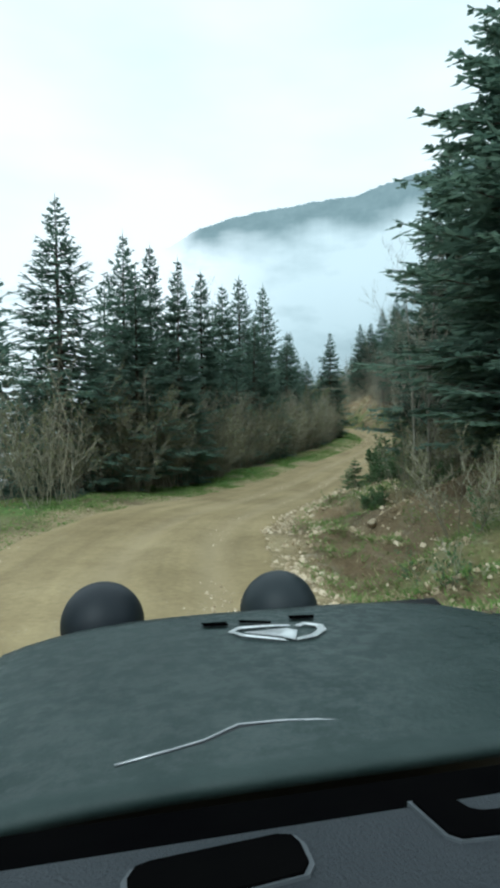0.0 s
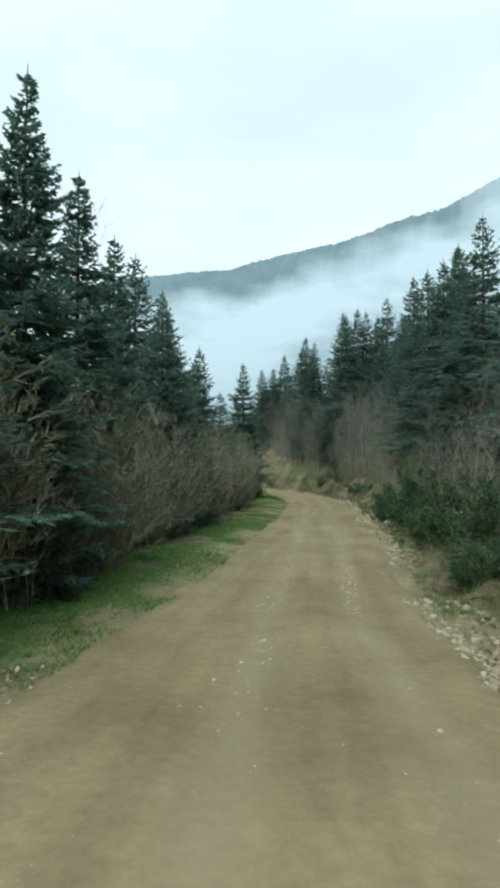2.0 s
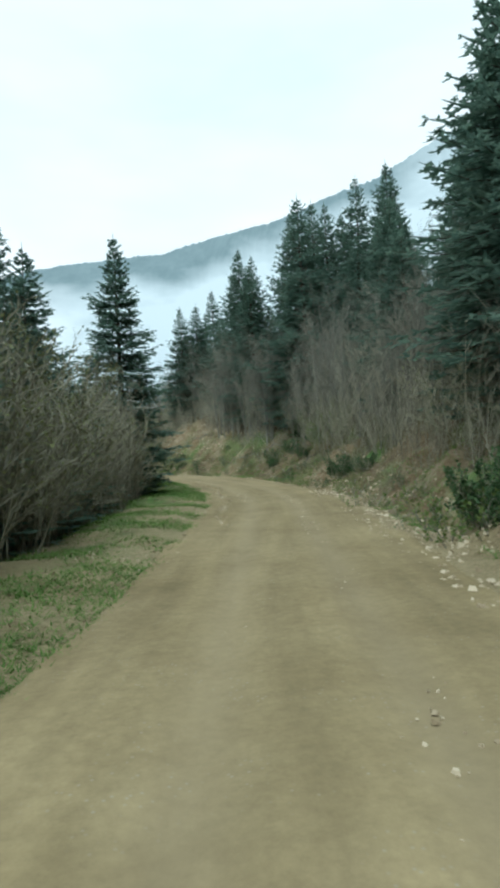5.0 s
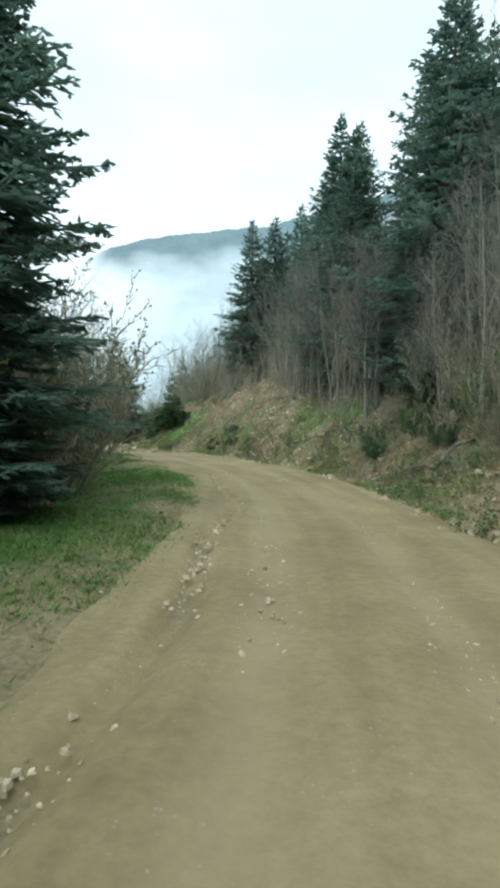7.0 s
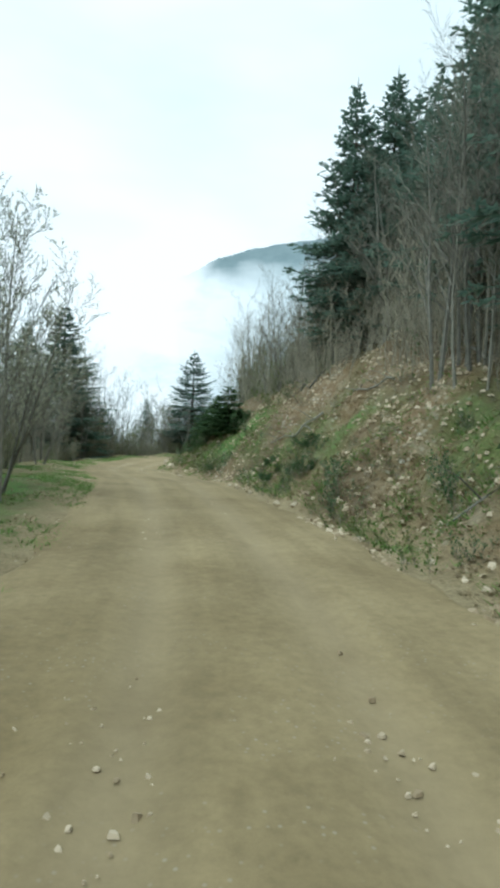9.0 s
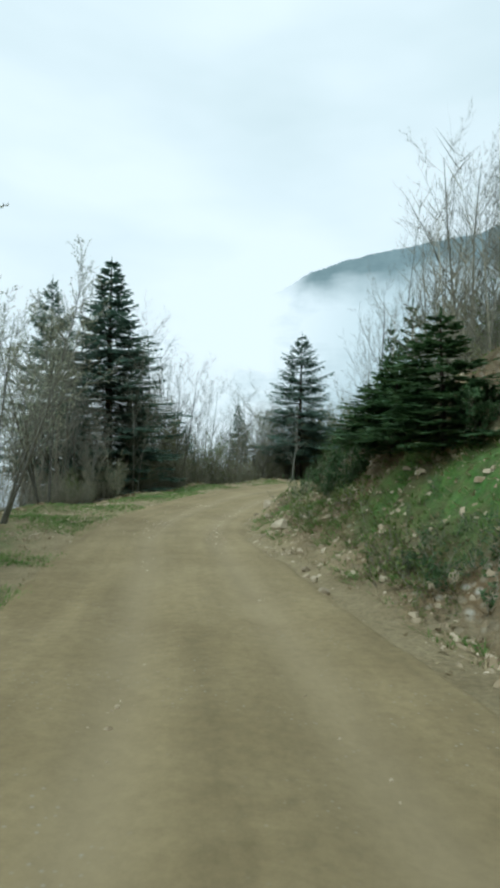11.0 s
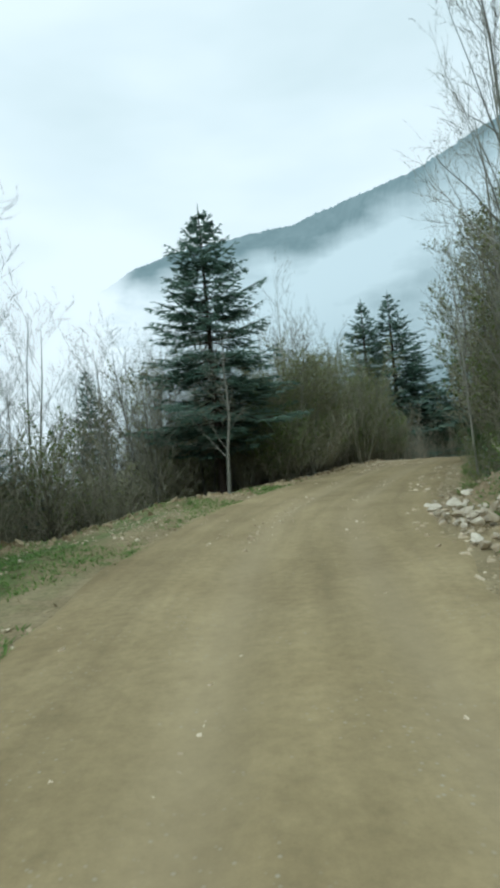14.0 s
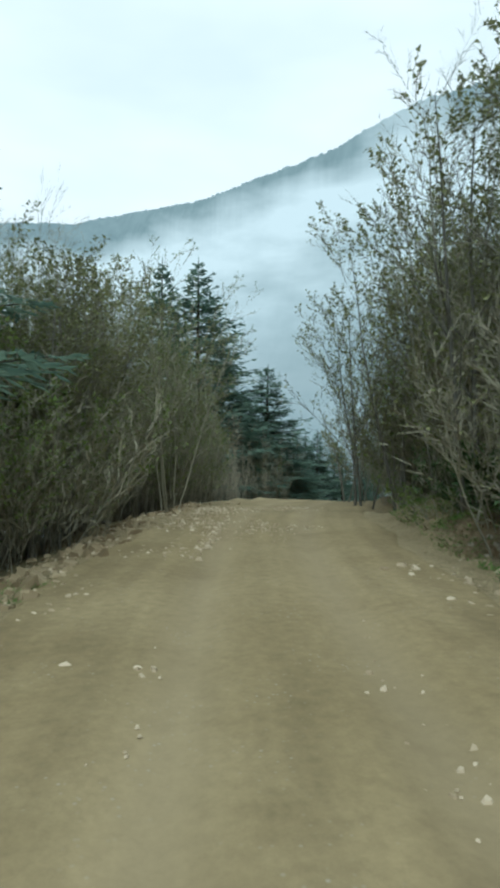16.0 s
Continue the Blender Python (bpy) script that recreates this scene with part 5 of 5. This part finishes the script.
def build_car():
    paint, nt, bsdf = node_material("dull_grey_green_paint", 0.45)
    nt.links.new(ramp(nt, noise_node(nt, 5.0, 8, 0.7), [(0.3, (0.020, 0.034, 0.032)), (0.7, (0.042, 0.060, 0.056))]), bsdf.inputs["Base Color"])
    nt.links.new(ramp(nt, noise_node(nt, 22.0, 6, 0.7), [(0.42, (0.38, 0.38, 0.38)), (0.58, (0.62, 0.62, 0.62))]), bsdf.inputs["Roughness"])
    bump(nt, bsdf, noise_node(nt, 70.0, 3), 0.25, 0.005)
    tar = varied("black_rubber", (0.0015, 0.0015, 0.002), (0.004, 0.004, 0.004), 6.0, 0.9)
    tar.node_tree.nodes["Principled BSDF"].inputs["Specular IOR Level"].default_value = 0.0
    black = varied("black_trim", (0.010, 0.011, 0.012), (0.026, 0.028, 0.030), 6.0, 0.5)
    gloss = varied("black_lamp_shell", (0.010, 0.014, 0.018), (0.018, 0.025, 0.028), 3.0, 0.5)
    grey = varied("grey_dash_plastic", (0.038, 0.044, 0.050), (0.062, 0.070, 0.078), 4.0, 0.6, bump_scale=220)
    white = varied("white_sticker", (0.62, 0.64, 0.64), (0.80, 0.82, 0.82), 8.0, 0.5)
    chrome, nt, bsdf = node_material("dull_steel", 0.35)
    bsdf.inputs["Metallic"].default_value = 1.0
    nt.links.new(ramp(nt, noise_node(nt, 20.0), [(0.3, (0.30, 0.31, 0.32)), (0.7, (0.5, 0.51, 0.52))]), bsdf.inputs["Base Color"])
    car = tagged(new("off_road_car"), "dull grey-green off-road car with two spotlights above its bonnet", "car")
    car.matrix_basis = pose(0, 0, 4.597, 0, 0, 12) @ pose(0, 0, 0, -5, 0, 0)
    mid, half = 0.40, 0.76

    def hood(u, v):
        x = (u * 2 - 1) * half * (1 - 0.05 * v)
        y = 0.785 + 0.995 * v - 0.06 * (abs(u * 2 - 1) ** 3) * v
        z = -0.445 - 0.035 * v - 0.05 * (u * 2 - 1) ** 4 - 0.5 * max(0, v - 0.9) ** 2
        return (mid + x, y, z)

    bonnet = part("bonnet", sheet(hood, 25, 19, 0.02), paint, car, "wet dull grey-green bonnet")
    part("cowl", block(mid - 0.80, mid + 0.80, 0.60, 0.775, -0.56, -0.462, 0.015), tar, car, "black cowl under the windscreen")
    for sx in (-1, 1):
        part("wing", sheet(lambda u, v, sx=sx: (mid + sx * (half + 0.02 + 0.16 * u ** 0.6), 0.55 + 1.22 * v - 0.05 * u, -0.50 - 0.03 * v - 0.42 * u ** 1.8), 9, 13, 0.02), paint, car)
        wheel = part("wheel", lathe([(0.20, -0.11), (0.33, -0.11), (0.37, -0.08), (0.375, 0.0), (0.37, 0.08), (0.33, 0.11), (0.20, 0.11)], 40, Matrix.Translation((mid + sx * 0.68, 1.20, -1.275)) @ Matrix.Rotation(radians(90), 4, "Z")), black, car, "black tyre")
        part("rim", lathe([(0.05, -0.09), (0.20, -0.10), (0.21, 0.0), (0.20, 0.10), (0.05, 0.09)], 28, Matrix.Translation((mid + sx * 0.68, 1.20, -1.275)) @ Matrix.Rotation(radians(90), 4, "Z")), chrome, wheel)
    part("grille", block(mid - 0.72, mid + 0.72, 1.72, 1.78, -0.92, -0.52, 0.02), black, car)
    part("bumper", block(mid - 0.85, mid + 0.85, 1.80, 1.93, -1.12, -0.93, 0.03), black, car)
    part("bulkhead", block(mid - 0.74, mid + 0.74, 0.56, 0.60, -1.30, -0.46, 0.01), black, car)
    part("axle", pipe([(mid - 0.62, 1.20, -1.275), (mid + 0.62, 1.20, -1.275)], 0.045), black, car)
    part("bull_bar", pipe([(mid - 0.62, 1.86, -0.95), (mid - 0.62, 1.86, -0.56), (mid - 0.52, 1.86, -0.515), (mid + 0.62, 1.86, -0.515), (mid + 0.72, 1.86, -0.56), (mid + 0.72, 1.86, -0.95)], 0.024), black, car, "black tubular bar")
    for x in (-0.075, 0.500):
        lamp = part("spotlight", lathe([(0.012, -0.105), (0.055, -0.095), (0.095, -0.065), (0.120, -0.02), (0.130, 0.035), (0.130, 0.06), (0.118, 0.07)], 44, Matrix.Translation((x, 1.91, -0.515))), gloss, car, "round black spotlight shell")
        part("knob", lathe([(0.02, -0.012), (0.026, 0.0), (0.02, 0.012)], 20, Matrix.Translation((x, 1.80, -0.545))), black, lamp)
    # the sticker on the bonnet: a plain ring with a wedge across it
    def flat(name, outline, material, lift=0.003):
        bm = bmesh.new()
        vs = []
        for x, y in outline:
            u, v = (x - mid) / half * 0.5 + 0.5, (y - 0.80) / 0.98
            vs.append(bm.verts.new((x, y, hood(u, v)[2] + 0.024 + lift)))
        bm.faces.new(vs)
        bmesh.ops.solidify(bm, geom=bm.faces[:], thickness=0.002)
        return part(name, bm, material, bonnet)

    # gloss-free black: painted dark of vent openings, and the strip ahead of the dashboard
    dark_fill = varied("painted_dark", (0.001, 0.001, 0.0015), (0.003, 0.003, 0.003), 6.0, 0.9)
    dark_fill.node_tree.nodes["Principled BSDF"].inputs["Specular IOR Level"].default_value = 0.0
    for outline in ([(0.250, 1.507), (0.284, 1.551), (0.331, 1.553), (0.419, 1.536), (0.419, 1.516), (0.335, 1.530), (0.290, 1.528), (0.268, 1.507)],
                    [(0.250, 1.507), (0.268, 1.507), (0.288, 1.472), (0.343, 1.430), (0.372, 1.400), (0.375, 1.378), (0.341, 1.409), (0.280, 1.454)],
                    [(0.285, 1.492), (0.405, 1.500), (0.425, 1.470), (0.395, 1.385), (0.360, 1.430)],
                    [(0.430, 1.520), (0.461, 1.546), (0.504, 1.507), (0.496, 1.452), (0.452, 1.398), (0.397, 1.381), (0.405, 1.405), (0.445, 1.420), (0.475, 1.460), (0.480, 1.495), (0.458, 1.520), (0.440, 1.502)]):
        flat("emblem", outline, white)
    # bonnet slots: flat black patches painted for their dark openings
    for outline in ([(0.195, 1.625), (0.266, 1.619), (0.263, 1.575), (0.200, 1.584)], [(0.299, 1.626), (0.382, 1.585), (0.377, 1.558), (0.299, 1.594)], [(0.442, 1.630), (0.517, 1.618), (0.503, 1.580), (0.439, 1.588)]):
        flat("bonnet_vent", outline, dark_fill)
    arm = [(-0.021, 0.876, -0.432), (0.058, 0.896, -0.430), (0.111, 0.912, -0.429), (0.172, 0.952, -0.429), (0.247, 0.950, -0.430), (0.302, 0.941, -0.431), (0.337, 0.931, -0.432)]
    blade = part("wiper", pipe([(x, y - 0.004, z - 0.006) for x, y, z in arm], 0.0055, 8), black, car, "black wiper blade")
    # thin bright pipe added to give the blade its highlight
    part("wiper_arm", pipe(arm, 0.0024, 8), chrome, blade, "bright steel line as highlight along the wiper")
    dash = part("dashboard", block(mid - 0.74, mid + 0.74, 0.10, 0.562, -0.420, -0.3505, 0.008), grey, car, "grey plastic dashboard top")
    rim = varied("vent_rim", (0.075, 0.083, 0.090), (0.11, 0.12, 0.13), 6.0, 0.45)
    lid = -0.3475
    # black strip added to fill the band between dashboard and cowl
    part("seal", block(mid - 0.74, mid + 0.74, 0.585, 0.665, -0.425, -0.380, 0.01), dark_fill, car, "black strip between dashboard and cowl")

    def plate(outline, z, deep):
        bm = bmesh.new()
        low = [bm.verts.new((x, y, z - deep)) for x, y in outline]
        high = [bm.verts.new((x, y, z)) for x, y in outline]
        bm.faces.new(low)
        bm.faces.new(high)
        for k in range(len(low)):
            m = (k + 1) % len(low)
            bm.faces.new((low[k], low[m], high[m], high[k]))
        bmesh.ops.recalc_face_normals(bm, faces=bm.faces[:])
        return bm

    def rounded(outline, by):
        cx, cy = sum(x for x, _ in outline) / len(outline), sum(y for _, y in outline) / len(outline)
        return [(cx + (x - cx) * by, cy + (y - cy) * by) for x, y in outline]

    # demister vents: black plates on the dashboard, painted for the shade of recesses
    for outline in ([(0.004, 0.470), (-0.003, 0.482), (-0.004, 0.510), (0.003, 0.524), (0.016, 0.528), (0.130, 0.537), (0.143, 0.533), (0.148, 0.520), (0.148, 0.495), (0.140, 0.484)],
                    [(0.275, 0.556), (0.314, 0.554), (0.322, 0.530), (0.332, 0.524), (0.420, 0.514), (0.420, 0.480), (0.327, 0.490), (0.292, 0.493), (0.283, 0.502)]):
        vent_face = part("vent", plate(outline, lid + 0.003, 0.012), dark_fill, dash, "flat black plate painted as a dark demister vent")
        part("vent_rim", plate(rounded(outline, 1.07), lid, 0.010), rim, vent_face)
    part("bracket", lathe([(0.012, -0.01), (0.022, -0.006), (0.022, 0.006), (0.012, 0.01)], 20, Matrix.Translation((-0.12, 0.50, -0.350)) @ Matrix.Rotation(radians(90), 4, "X")), chrome, dash, "small steel fitting")
    return car


build_car()
